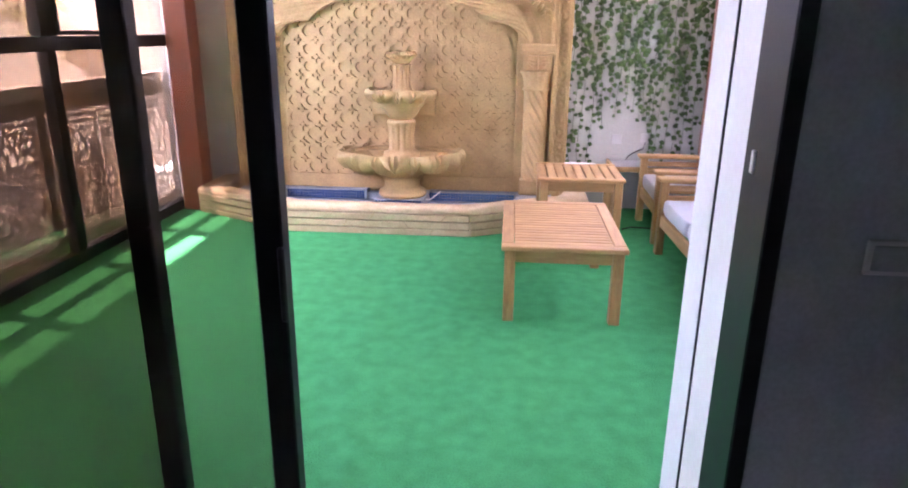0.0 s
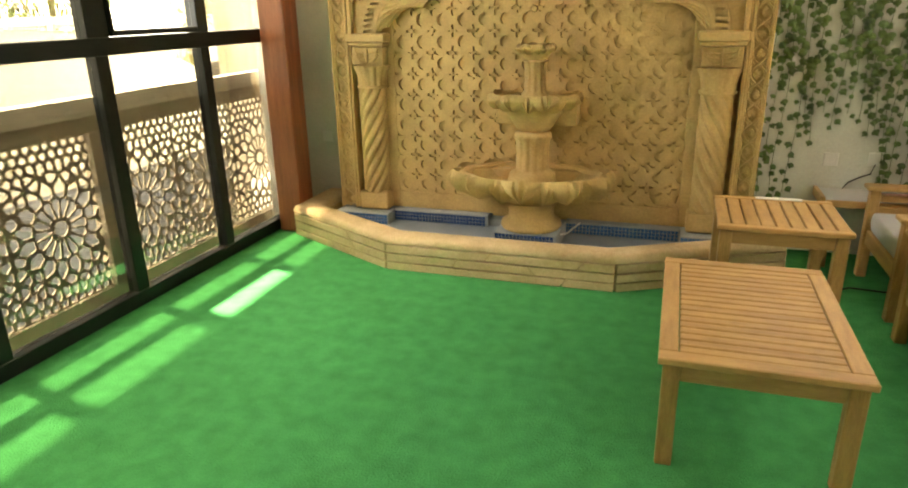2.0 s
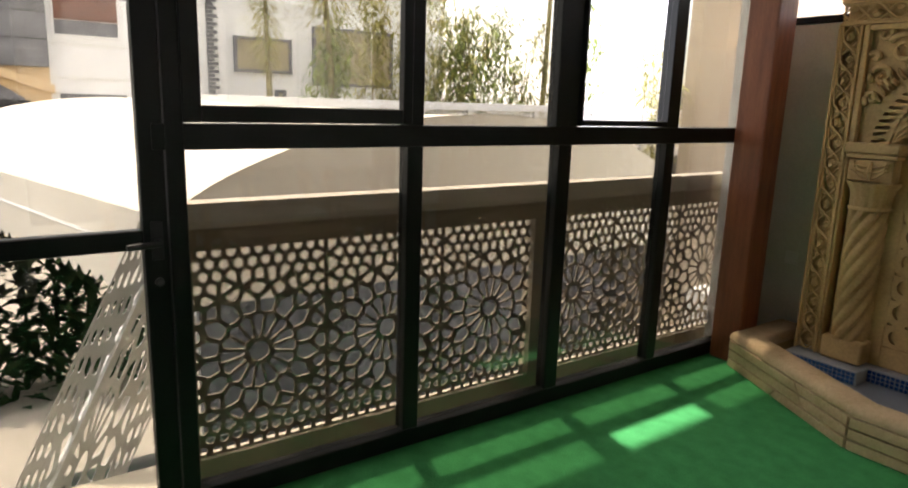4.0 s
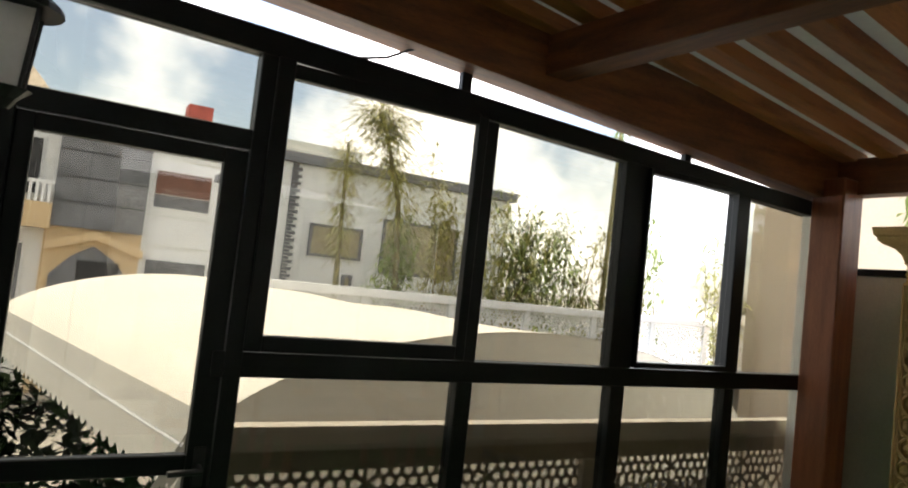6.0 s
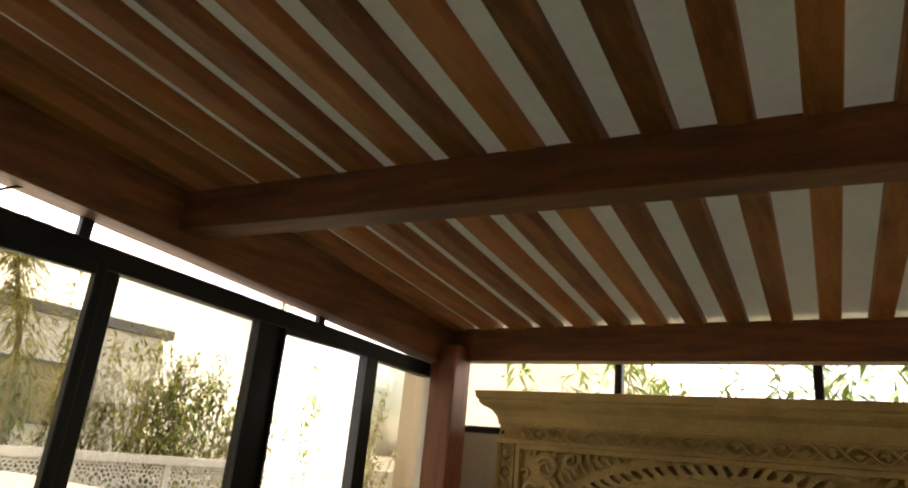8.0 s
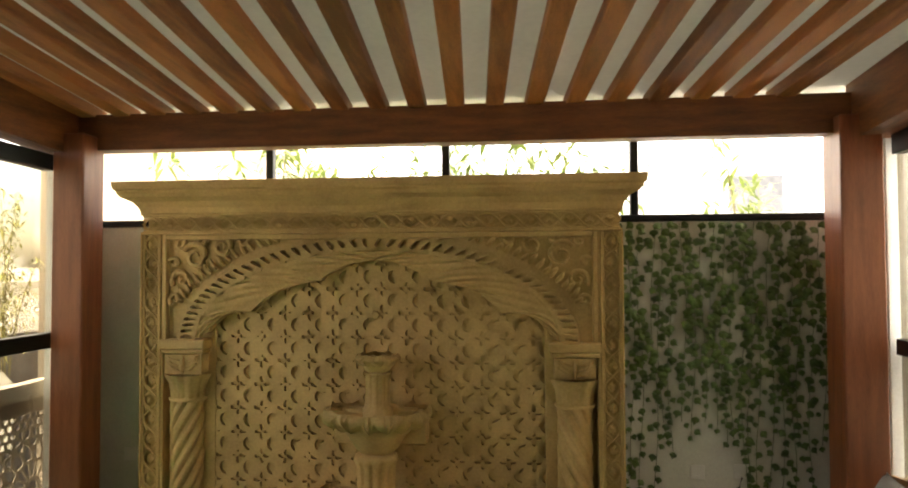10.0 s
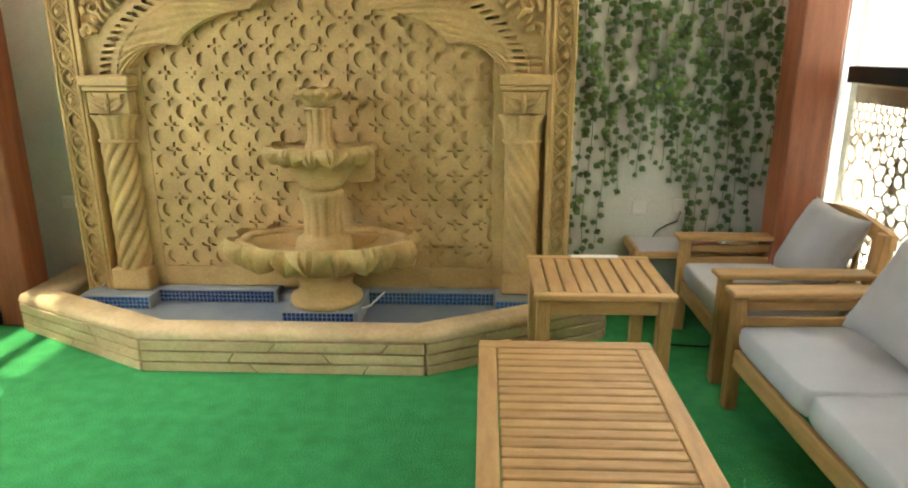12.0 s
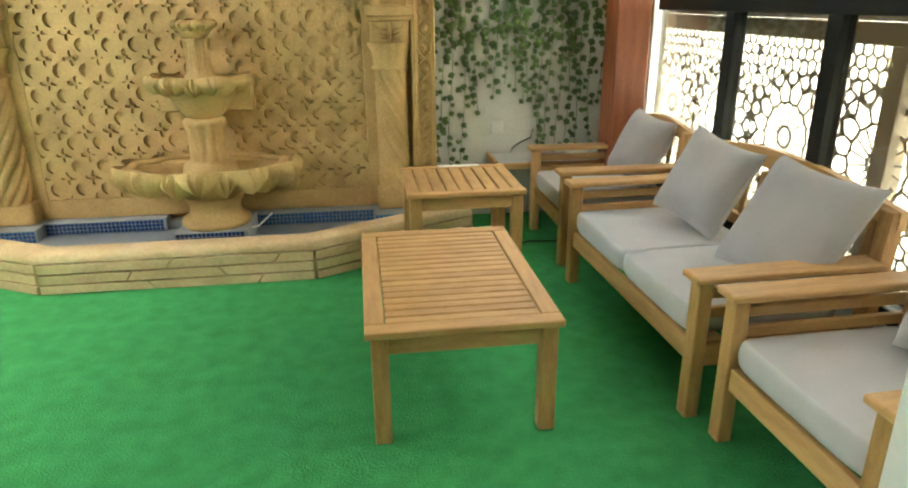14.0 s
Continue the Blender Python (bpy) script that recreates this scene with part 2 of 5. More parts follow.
def mesh_of(name, geo, mat, smooth=False):
    me = bpy.data.meshes.new(name)
    me.from_pydata(geo.v, [], geo.f)
    if len(geo.f) < 30000:
        bm = bmesh.new()
        bm.from_mesh(me)
        bmesh.ops.recalc_face_normals(bm, faces=bm.faces)
        bm.to_mesh(me)
        bm.free()
    me.materials.append(mat)
    if smooth:
        me.polygons.foreach_set("use_smooth", [True] * len(me.polygons))
    me.update()
    return me


def part(name, geo, mat, parent=None, label="", smooth=False):
    ob = new(name, mesh_of(name, geo, mat, smooth))
    if parent:
        ob.parent = parent
    return tagged(ob, label)


def thing(name, label, category, at=(0, 0, 0), group="", kind=""):
    """An empty at the base of a thing, which parents its parts."""
    ob = new(name)
    ob.empty_display_size = 0.1
    ob.location = at
    return tagged(ob, label, category, group, kind)


def solid(name, geo, mat, label, category, group="", kind="", smooth=False):
    return tagged(part(name, geo, mat, None, "", smooth), label, category, group, kind)


def setting(name, geo, mat, label="", smooth=False):
    return tagged(part(name, geo, mat, None, "", smooth), label, "", "", "structure")


def box(*a, c=0.004):
    return Geo().box(*a, c=c)


def carve(geo, cells, hole, depth, put, through=False, n=14, mid=None):
    """Lays convex cells (outlines in u, v) side by side, each with a hole cut into it: hole(centre, angle, k) is its radius there.
    put(u, v, d) gives the place at depth d below the face."""
    for k, cell in enumerate(cells):
        cu, cv = sum(p[0] for p in cell) / len(cell), sum(p[1] for p in cell) / len(cell)
        if mid:
            cu, cv = cu + mid[k][0], cv + mid[k][1]
        angles = sorted({round(a, 5) for a in [2 * math.pi * i / n - math.pi for i in range(n)] + [math.atan2(p[1] - cv, p[0] - cu) for p in cell]})
        outer, inner = [], []
        for a in angles:
            ca, sa = math.cos(a), math.sin(a)
            best = 9.0
            for (ax, ay), (bx, by) in zip(cell, cell[1:] + cell[:1]):
                ex, ey = bx - ax, by - ay
                det = ca * ey - sa * ex
                if abs(det) > 1e-9:
                    t = ((ax - cu) * ey - (ay - cv) * ex) / det
                    if 1e-6 < t < best:
                        best = t
            outer.append((cu + best * ca, cv + best * sa))
            r = min(hole((cu, cv), a, k), 0.86 * best)
            inner.append((cu + r * ca, cv + r * sa))
        m = len(angles)
        verts = [put(u, v, 0) for u, v in outer] + [put(u, v, 0) for u, v in inner] + [put(u, v, depth) for u, v in inner]
        faces = []
        for i in range(m):
            j = (i + 1) % m
            faces += [(i, j, m + j, m + i), (m + i, m + j, 2 * m + j, 2 * m + i)]
        if through:
            verts += [put(u, v, depth) for u, v in outer]
            faces += [(2 * m + i, 2 * m + (i + 1) % m, 3 * m + (i + 1) % m, 3 * m + i) for i in range(m)]
        else:
            faces.append(tuple(range(2 * m, 3 * m)))
        geo.add(verts, faces)
    return geo


def voronoi(seeds, x0, x1, z0, z1):
    """The cells round the seeds within a rectangle, as outlines."""
    cells = []
    pts = np.array(seeds)
    for i, s in enumerate(pts):
        poly = [(x0, z0), (x1, z0), (x1, z1), (x0, z1)]
        near = np.argsort(((pts - s) ** 2).sum(1))[1:26]
        for j in near:
            mid, d = (s + pts[j]) / 2, pts[j] - s
            side = [(p[0] - mid[0]) * d[0] + (p[1] - mid[1]) * d[1] for p in poly]
            cut = []
            for k in range(len(poly)):
                a, b, sa, sb = poly[k], poly[(k + 1) % len(poly)], side[k], side[(k + 1) % len(poly)]
                if sa <= 0:
                    cut.append(a)
                if sa * sb < 0:
                    t = sa / (sa - sb)
                    cut.append((a[0] + t * (b[0] - a[0]), a[1] + t * (b[1] - a[1])))
            poly = cut
            if len(poly) < 3:
                break
        if len(poly) >= 3:
            cells.append(poly)
    return cells


def rebase(ob, x, y, z=0.0):
    """Puts the empty of a thing built in place at its base, leaving the parts where they are."""
    ob.location = (x, y, z)
    for child in ob.children:
        child.matrix_parent_inverse = Matrix.Translation((-x, -y, -z))
    return ob


# ---- the room: floor, walls, roof ----
LEFT, RIGHT, BACK, FRONT = -2.56, 2.30, 6.72, 1.95     # glazing lines, garden wall, sliding door

setting("floor", box(-2.60, 2.36, 1.85, 6.75, -0.12, 0.0), CARPET, "green artificial grass carpet covering the terrace floor")
setting("floor_inside", box(-3.2, 3.2, -2.6, 1.85, -0.12, -0.004), PLASTER, "plain floor of the room behind the sliding door")
setting("wall_garden", box(-2.60, 2.36, BACK, BACK + 0.14, 0.0, 2.16), PLASTER, "pale grey plastered terrace wall behind fountain and ivy")
setting("wall_coping", box(-2.60, 2.36, BACK - 0.02, BACK + 0.16, 2.164, 2.205), FRAME, "dark metal rail on top of the terrace wall")
for x in (-1.37, -0.19, 1.0):
    setting("clerestory_post", box(x - 0.025, x + 0.025, BACK + 0.04, BACK + 0.10, 2.205, 2.72), FRAME)

setting("wall_corner_left", box(-2.64, -2.545, 6.335, BACK, 0.0, 2.70), PLASTER, "grey wall return beside the timber post")
setting("wall_corner_right", box(2.265, 2.36, 6.335, BACK, 0.0, 2.70), PLASTER, "grey wall return beside the timber post")
# house wall with the sliding door
pier = setting("wall_house_right", Geo().box(0.96, 2.36, 2.0, 2.61, -0.1, 3.3), WHITE, "white house wall beside the sliding door")
setting("wall_inside_right", box(0.96, 3.2, 1.93, 1.996, -0.004, 3.0), GREYWALL, "dark grey painted wall inside the door")
setting("wall_house_left", box(-2.72, -1.75, 1.80, 1.90, -0.1, 3.3), WHITE, "white house wall beside the terrace glazing")
setting("wall_house_head", box(-1.75, 0.96, 1.87, 2.10, 2.46, 3.3), WHITE, "wall above the sliding door")
# unseen inner walls, made white to bounce more light into the room
setting("wall_inside_left", box(-3.34, -3.2, -2.6, 1.87, -0.12, 3.0), WHITE)
setting("wall_inside_far", box(-3.34, 3.34, -2.74, -2.6, -0.12, 3.0), WHITE)
setting("wall_inside_side", box(3.2, 3.34, -2.6, 2.0, -0.12, 3.0), WHITE)
setting("wall_inside_corner", box(2.37, 3.199, 1.846, 1.929, -0.12, 2.999), GREYWALL)
setting("ceiling_edge", box(0.962, 3.34, 1.867, 2.06, 3.003, 3.1), WHITE)
setting("ceiling_inside", box(-3.34, 3.34, -2.74, 1.866, 3.0, 3.1), WHITE)
setting("wall_inside_behind", box(-3.34, -1.75, 1.70, 1.796, -0.004, 3.0), GREYWALL)
setting("wall_inside_head", box(-1.75, 0.96, 1.70, 1.866, 2.46, 3.0), GREYWALL)

setting("reveal_groove", box(0.955, 0.9605, 2.40, 2.41, 0, 2.9, c=0.001), DARK)
door = thing("sliding_door", "open dark aluminium sliding door with bronze tinted glass", "door")
jamb = Geo().box(0.918, 0.958, 1.924, 2.03, 0, 2.455).box(0.924, 0.958, 2.038, 2.07, 0, 2.455).box(0.938, 0.958, 2.075, 2.16, 0, 2.455)
part("jamb", jamb, FRAME, door, "black aluminium door jamb with tracks")
part("latch_keep", Geo().box(0.917, 0.925, 2.043, 2.06, 1.28, 1.33), PLASTIC, door, "small pale latch keep")
part("head_track", Geo().box(-1.74, 0.918, 1.78, 2.075, 2.40, 2.455), FRAME, door)
part("sill_track", Geo().box(-1.74, 0.918, 1.78, 2.075, 0.0, 0.02), FRAME, door)
part("jamb", Geo().box(-1.74, -1.69, 1.78, 2.075, 0.02, 2.40), FRAME, door)
for x0, x1, y in ((-1.10, -0.043, 1.785), (-1.50, -0.37, 1.895)):
    leaf = part("leaf", Geo().box(x1 - 0.058, x1, y, y + 0.045, 0.02, 2.40).box(x0, x0 + 0.058, y, y + 0.045, 0.02, 2.40)
                .box(x0 + 0.058, x1 - 0.058, y, y + 0.045, 0.02, 0.09).box(x0 + 0.058, x1 - 0.058, y, y + 0.045, 2.33, 2.40), FRAME, door, "sliding leaf frame")
    part("pane", Geo().box(x0 + 0.05, x1 - 0.05, y + 0.02, y + 0.026, 0.08, 2.34, c=0.0005), DOORGLASS, leaf, "bronze tinted glass")
    part("pull", Geo().box(x1 - 0.012, x1 + 0.003, y - 0.006, y + 0.01, 1.0, 1.16), DARK, leaf)
rebase(door, -0.4, 1.95)
plate = thing("wall_switch", "pale framed switch plate on a dark grey wall", "light switch")
part("frame", Geo().box(1.124, 1.26, 1.92, 1.93, 1.10, 1.175), PLASTIC, plate)
part("rocker", Geo().box(1.137, 1.247, 1.915, 1.922, 1.111, 1.164), GREYWALL, plate)
rebase(plate, 1.19, 1.93, 1.14)


def roof_z(y):
    return 2.975 - 0.075 * (y - 4.26)


def sloped(x0, x1, y0, y1, h0, h1):
    """A bar that runs along y and slopes with the roof, from h0 to h1 above the rafters' underside."""
    g = Geo().box(x0, x1, y0, y1, h0, h1)
    g.v = [(x, y, z + roof_z(y)) for x, y, z in g.v]
    return g


def side_bar(x0, x1, y0, y1):
    g = Geo().box(x0, x1, y0, y1, 0, 1)
    g.v = [(x, y, 2.742 - 0.066 * (y - 3.85) + z * (0.345 - 0.0 * y)) for x, y, z in g.v]
    return g


roof = thing("pergola_roof", "brown-stained timber pergola roof with pale translucent sheets above the rafters", "pergola roof", kind="structure")
part("side_beam", side_bar(-2.58, -2.43, 2.10, 6.40), SIDE, roof, "thick stained side beam")
part("side_beam", side_bar(2.10, 2.36, 2.61, 6.40), SIDE, roof)
far_beam = Geo().box(-2.43, 2.10, 6.33, 6.46, 2.612, 2.835)
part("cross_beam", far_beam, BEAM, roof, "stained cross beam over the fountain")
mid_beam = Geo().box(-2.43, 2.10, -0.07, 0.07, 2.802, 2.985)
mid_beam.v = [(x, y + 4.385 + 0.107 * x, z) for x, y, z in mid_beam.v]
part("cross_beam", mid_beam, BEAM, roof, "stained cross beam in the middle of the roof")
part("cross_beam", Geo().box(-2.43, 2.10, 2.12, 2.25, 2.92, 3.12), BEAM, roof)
SKEW = -0.08           # the rafters run square to the middle beam, a little askew to the walls
for k in range(-12, 9):
    x = 0.038 + 0.229 * k
    y0, y1 = 2.12, 6.46
    if x + 0.102 + SKEW * (y0 - 4.26) > 2.20:
        y0 = min(4.26 + (2.20 - x - 0.102) / SKEW, y1)
    if x + SKEW * (y1 - 4.26) < -2.50:
        y1 = max(4.26 + (-2.50 - x) / SKEW, y0)
    if y1 - y0 > 0.5:
        raft = sloped(x, x + 0.102, y0, y1, 0.0, 0.07)
        raft.v = [(a + SKEW * (b - 4.26), b, c) for a, b, c in raft.v]
        part("rafter", raft, BEAM_Y, roof)
sheet = Geo()
sheet.grid([[(-2.75 + 5.28 * i / 24, y, roof_z(y) + 0.073) for y in (2.10, 3.7, 5.3, 6.95)] for i in range(25)])
part("roof_sheet", sheet, ROOF, roof, "thin pale translucent roof sheets")
rebase(roof, 0, 4.3, 2.6)

for n, (x0, x1, y0, y1) in enumerate(((-2.50, -2.30, 6.20, 6.40), (2.0, 2.22, 6.25, 6.47))):
    setting("post_%d" % (n + 1), Geo().box(x0, x1, y0, y1, 0, 2.70, c=0.008), POST, "reddish-brown stained square timber post")

# ---- left glazing ----
def pane(parent, x, y0, y1, z0, z1, mat=GLASS):
    part("pane", Geo().box(x - 0.003, x + 0.003, y0 - 0.01, y1 + 0.01, z0 - 0.01, z1 + 0.01, c=0.0005), mat, parent)


win = thing("window_1", "black aluminium terrace glazing with tinted panes, one upper pane open", "window", kind="structure")
part("sill", Geo().box(-2.60, -2.515, 2.80, 6.33, 0.0, 0.085), FRAME, win)
part("transom", Geo().box(-2.595, -2.52, 2.80, 6.33, 1.408, 1.50), FRAME, win)
head = Geo().box(-2.597, -2.518, 2.06, 6.25, 2.535, 2.63)
head.v = [(x, y, z + 0.036 * (4.7 - y)) for x, y, z in head.v]
part("head", head, FRAME, win)
part("mullion", Geo().box(-2.60, -2.515, 2.842, 2.905, 0.0, 2.60), FRAME, win, "mullion beside the glass door")
for y, w_low, w_up in ((3.865, 0.04, 0.04), (4.765, 0.045, 0.075), (5.61, 0.04, 0.055)):
    part("mullion", Geo().box(-2.595, -2.52, y - w_low, y + w_low, 0.085, 1.408), FRAME, win)
    part("mullion", Geo().box(-2.595, -2.52, y - w_up, y + w_up, 1.50, 2.56), FRAME, win)
edges = [2.905, 3.825, 3.905, 4.72, 4.81, 5.57, 5.65, 6.30]
for i in range(4):
    pane(win, LEFT, edges[2 * i], edges[2 * i + 1], 0.085, 1.408)
for y0, y1, mat in ((2.905, 3.825, GLASS), (3.905, 4.69, GLASS), (5.665, 6.30, GLASS)):
    pane(win, LEFT, y0, y1, 1.50, 2.56, mat)
part("sash", Geo().box(-2.545, -2.50, 2.90, 2.965, 1.505, 2.60).box(-2.545, -2.50, 3.79, 3.835, 1.505, 2.57)
     .box(-2.545, -2.50, 2.965, 3.79, 1.505, 1.565).box(-2.545, -2.50, 2.965, 3.79, 2.53, 2.585), FRAME, win, "opening sash frame")
part("sash", Geo().box(-2.545, -2.50, 5.535, 5.565, 1.505, 2.53).box(-2.545, -2.50, 4.84, 4.86, 1.505, 2.53)
     .box(-2.545, -2.50, 4.86, 5.535, 1.505, 1.535).box(-2.545, -2.50, 4.86, 5.535, 2.50, 2.53), FRAME, win, "opened sash frame")
for y in (3.727, 5.145):
    part("transom_stub", Geo().box(-2.58, -2.54, y - 0.025, y + 0.025, 2.60, 2.80), FRAME, win)
rebase(win, LEFT, 4.5)

gate = thing("door_1", "black aluminium glass door with transom light, leading outside", "door", kind="structure")
part("frame", Geo().box(-2.60, -2.515, 1.90, 2.115, 0.0, 2.62).box(-2.595, -2.52, 2.115, 2.842, 2.235, 2.31), FRAME, gate)
part("leaf", Geo().box(-2.585, -2.53, 2.757, 2.838, 0.02, 2.23).box(-2.585, -2.53, 2.115, 2.17, 0.02, 2.23)
     .box(-2.585, -2.53, 2.17, 2.757, 0.02, 0.11).box(-2.585, -2.53, 2.17, 2.757, 2.175, 2.23), FRAME, gate)
part("bar", Geo().box(-2.58, -2.535, 2.17, 2.757, 1.06, 1.13), FRAME, gate)
part("handle", Geo().tube([(-2.53, 2.80, 1.09), (-2.47, 2.80, 1.09), (-2.465, 2.69, 1.085)], 0.012, 8).box(-2.532, -2.522, 2.78, 2.82, 1.02, 1.16), DARK, gate, "black lever handle")
part("lock", Geo().lathe([(0.016, 0), (0.016, 0.014), (0.008, 0.018)], 0, 0, 12).moved(pose(-2.535, 2.80, 0.94, 0, 90, 0)), DARK, gate)
pane(gate, LEFT, 2.17, 2.757, 1.13, 2.175)
pane(gate, LEFT, 2.17, 2.757, 0.11, 1.06)
pane(gate, LEFT, 2.115, 2.842, 2.31, 2.61)
rebase(gate, LEFT, 2.4)

# ---- right glazing ----
win2 = thing("window_2", "black aluminium glazing behind the sofa", "window", kind="structure")
setting("wall_low_right", box(RIGHT - 0.04, RIGHT + 0.04, 2.41, 6.27, 0.0, 0.34), PLASTER, "low plastered upstand behind the seats")
part("sill", Geo().box(RIGHT - 0.035, RIGHT + 0.035, 2.41, 6.27, 0.34, 0.40), FRAME, win2)
part("transom", Geo().box(RIGHT - 0.035, RIGHT + 0.035, 2.41, 6.27, 1.415, 1.50), FRAME, win2)
part("head", Geo().box(RIGHT - 0.035, RIGHT + 0.035, 2.41, 6.27, 2.48, 2.60), FRAME, win2)
ys = [6.27, 5.40, 4.61, 3.82, 3.03, 2.41]
for y in ys[1:-1]:
    part("mullion", Geo().box(RIGHT - 0.035, RIGHT + 0.035, y - 0.045, y + 0.045, 0.40, 1.415), FRAME, win2)
    part("mullion", Geo().box(RIGHT - 0.035, RIGHT + 0.035, y - 0.045, y + 0.045, 1.50, 2.48), FRAME, win2)
for a, b in zip(ys[1:], ys):
    for z0, z1 in ((0.40, 1.415), (1.50, 2.48)):
        pane(win2, RIGHT, a + 0.045 if a > 2.5 else a, b - 0.045 if b < 6.2 else b, z0, z1, GLASS)
rebase(win2, RIGHT, 4.4)

# ---- cut metal balustrades outside the glass ----
def rosette_seeds(w, h):
    """Seeds of one balustrade bay: a hub, long petals and rings of small holes."""
    cx, cz, out = w / 2, h / 2 - 0.02, [(w / 2, h / 2 - 0.02)]
    for r, n, off in ((0.098, 16, 0.0), (0.236, 16, 0.5), (0.280, 16, 0.0)):
        for i in range(n):
            a = 2 * math.pi * (i + off) / n
            p = (cx + r * math.cos(a), cz + r * math.sin(a))
            if 0.012 < p[0] < w - 0.012 and 0.012 < p[1] < h - 0.012:
                out.append(p)
    step = 0.058
    for j in range(int(h / (step * 0.87)) + 1):
        for i in range(int(w / step) + 2):
            p = ((i + 0.5 * (j % 2)) * step + 0.006, 0.022 + j * step * 0.87)
            if 0.01 < p[0] < w - 0.01 and p[1] < h - 0.01 and math.hypot(p[0] - cx, p[1] - cz) > 0.318:
                out.append((p[0] + random.uniform(-0.004, 0.004), p[1] + random.uniform(-0.004, 0.004)))
    return out


def lattice_mesh(w, h, web=0.020, thick=0.007, mat=None, slope=0.0):
    cells = voronoi(rosette_seeds(w, h), 0, w, 0, h)

    def hole(c, a, k):
        cell = cells[k]
        best = 9.0
        ca, sa = math.cos(a), math.sin(a)
        for (ax, ay), (bx, by) in zip(cell, cell[1:] + cell[:1]):
            ex, ey = bx - ax, by - ay
            det = ca * ey - sa * ex
            if abs(det) > 1e-9:
                t = ((ax - c[0]) * ey - (ay - c[1]) * ex) / det
                if t > 1e-6:
                    off = web * (0.34 if math.hypot(c[0] - BAY_W / 2, c[1] - BAY_H / 2 + 0.02) < 0.2 else 0.5) * math.hypot(ex, ey) / abs(det)
                    best = min(best, t - off)
        return max(min(best, 0.031 if math.hypot(c[0] - BAY_W / 2, c[1] - BAY_H / 2 + 0.02) > 0.24 else 9.0), 0.004)
    geo = carve(Geo(), cells, hole, thick, lambda u, v, d: (d, u, v + slope * u), True, 12)
    return mesh_of("lattice_sheet", geo, mat or LATTICE)


BAY_W, BAY_H = 0.63, 0.90
SHEET = lattice_mesh(BAY_W, BAY_H)
# thin webs in the lighter coping colour imitate glare behind the sofa
GLARE_SHEET = lattice_mesh(BAY_W, BAY_H, 0.010, 0.005, COPING)
STAIR_SHEET = lattice_mesh(BAY_W, BAY_H, 0.030, 0.007, HOUSE, 2.0)


def balustrade(name, label, x, y0, n, turn=0, lift=0.0, posts=(), sheet=SHEET):
    """A run of n bays along local y, with a bottom frame, top frame, round-edged coping and posts."""
    t = thing(name, label, "balustrade", kind="structure")
    length = n * BAY_W
    for i in range(n):
        s = new("lattice_sheet", sheet)
        s.location = (0, i * BAY_W, 0.10)
        s.parent = t
    part("bottom_frame", Geo().box(-0.02, 0.03, 0, length, 0.0, 0.10), LATTICE, t)
    part("top_frame", Geo().box(-0.02, 0.03, 0, length, 1.0, 1.085), LATTICE, t)
    prof = [(-0.10, 1.09), (-0.10, 1.12), (-0.085, 1.135), (-0.05, 1.14), (-0.04, 1.18), (0.02, 1.20), (0.06, 1.19), (0.065, 1.12), (0.06, 1.09)]
    part("coping", Geo().prism([(a, b) for a, b in prof], 0, length, "y"), COPING, t, "pale moulded coping rail", False)
    for p in posts:
        part("post", Geo().box(-0.035, 0.045, p - 0.045, p + 0.045, 0.10, 1.0), LATTICE, t)
    t.matrix_basis = pose(x, y0, lift, 0, 0, turn)
    return t


balustrade("balustrade", "beige balustrade of cut metal rosettes outside the tinted glass", -2.74, 2.91, 6, posts=(0.0, 1.885, 3.78))
balustrade("balustrade", "beige balustrade of cut metal rosettes behind the sofa", 2.47, 6.69, 7, turn=180, lift=0.30, posts=(0.0, 2.26, 4.44), sheet=GLARE_SHEET)
stair = thing("stair_balustrade", "white cut metal balustrade sloping down an outside stair", "balustrade", kind="structure")
for i in range(2):
    s = new("lattice_sheet", STAIR_SHEET)
    s.location = (-3.12, 2.86 - BAY_W * (i + 1), -0.18 - 0.9 - 1.26 * i)
    s.parent = stair
bar = Geo().box(-3.15, -3.07, 1.60, 2.90, 0, 0.06)
bar.v = [(x, y, z + 0.75 + 2.0 * (y - 2.86)) for x, y, z in bar.v]
part("top_rail", bar, HOUSE, stair, "white sloping rail")
setting("ledge_left", box(-2.98, -2.60, 1.9, 7.0, -0.30, -0.01), COPING)
setting("ledge_right", box(2.36, 2.72, 1.9, 7.0, -0.30, 0.29), COPING)


# ---- carved sandstone fountain wall ----
XC = -0.575
portal = thing("fountain_surround", "carved yellow sandstone arch surround with twisted columns", "wall fountain")
FY, PY = 6.35, 6.45


def on_face(y):
    return lambda u, v, d: (u, y + d, v)


# pierced back panel
cells, holes, mids = [], [], []
nx, nz = 28, 24
cw, ch = 2.10 / nx, 1.74 / nz


def crescent(turn):
    """Radius of a moon-shaped hole seen from the thick middle of its back."""
    def radius(a):
        a -= turn
        ca, sa = math.cos(a), math.sin(a)
        out = 0.026 * ca + math.sqrt(max(0.0, 0.042 ** 2 - (0.026 * sa) ** 2))
        gap = 0.032 ** 2 - (0.0430 * sa) ** 2
        if ca > 0 and gap > 0:
            out = min(out, 0.0430 * ca - math.sqrt(gap))
        return out
    return radius


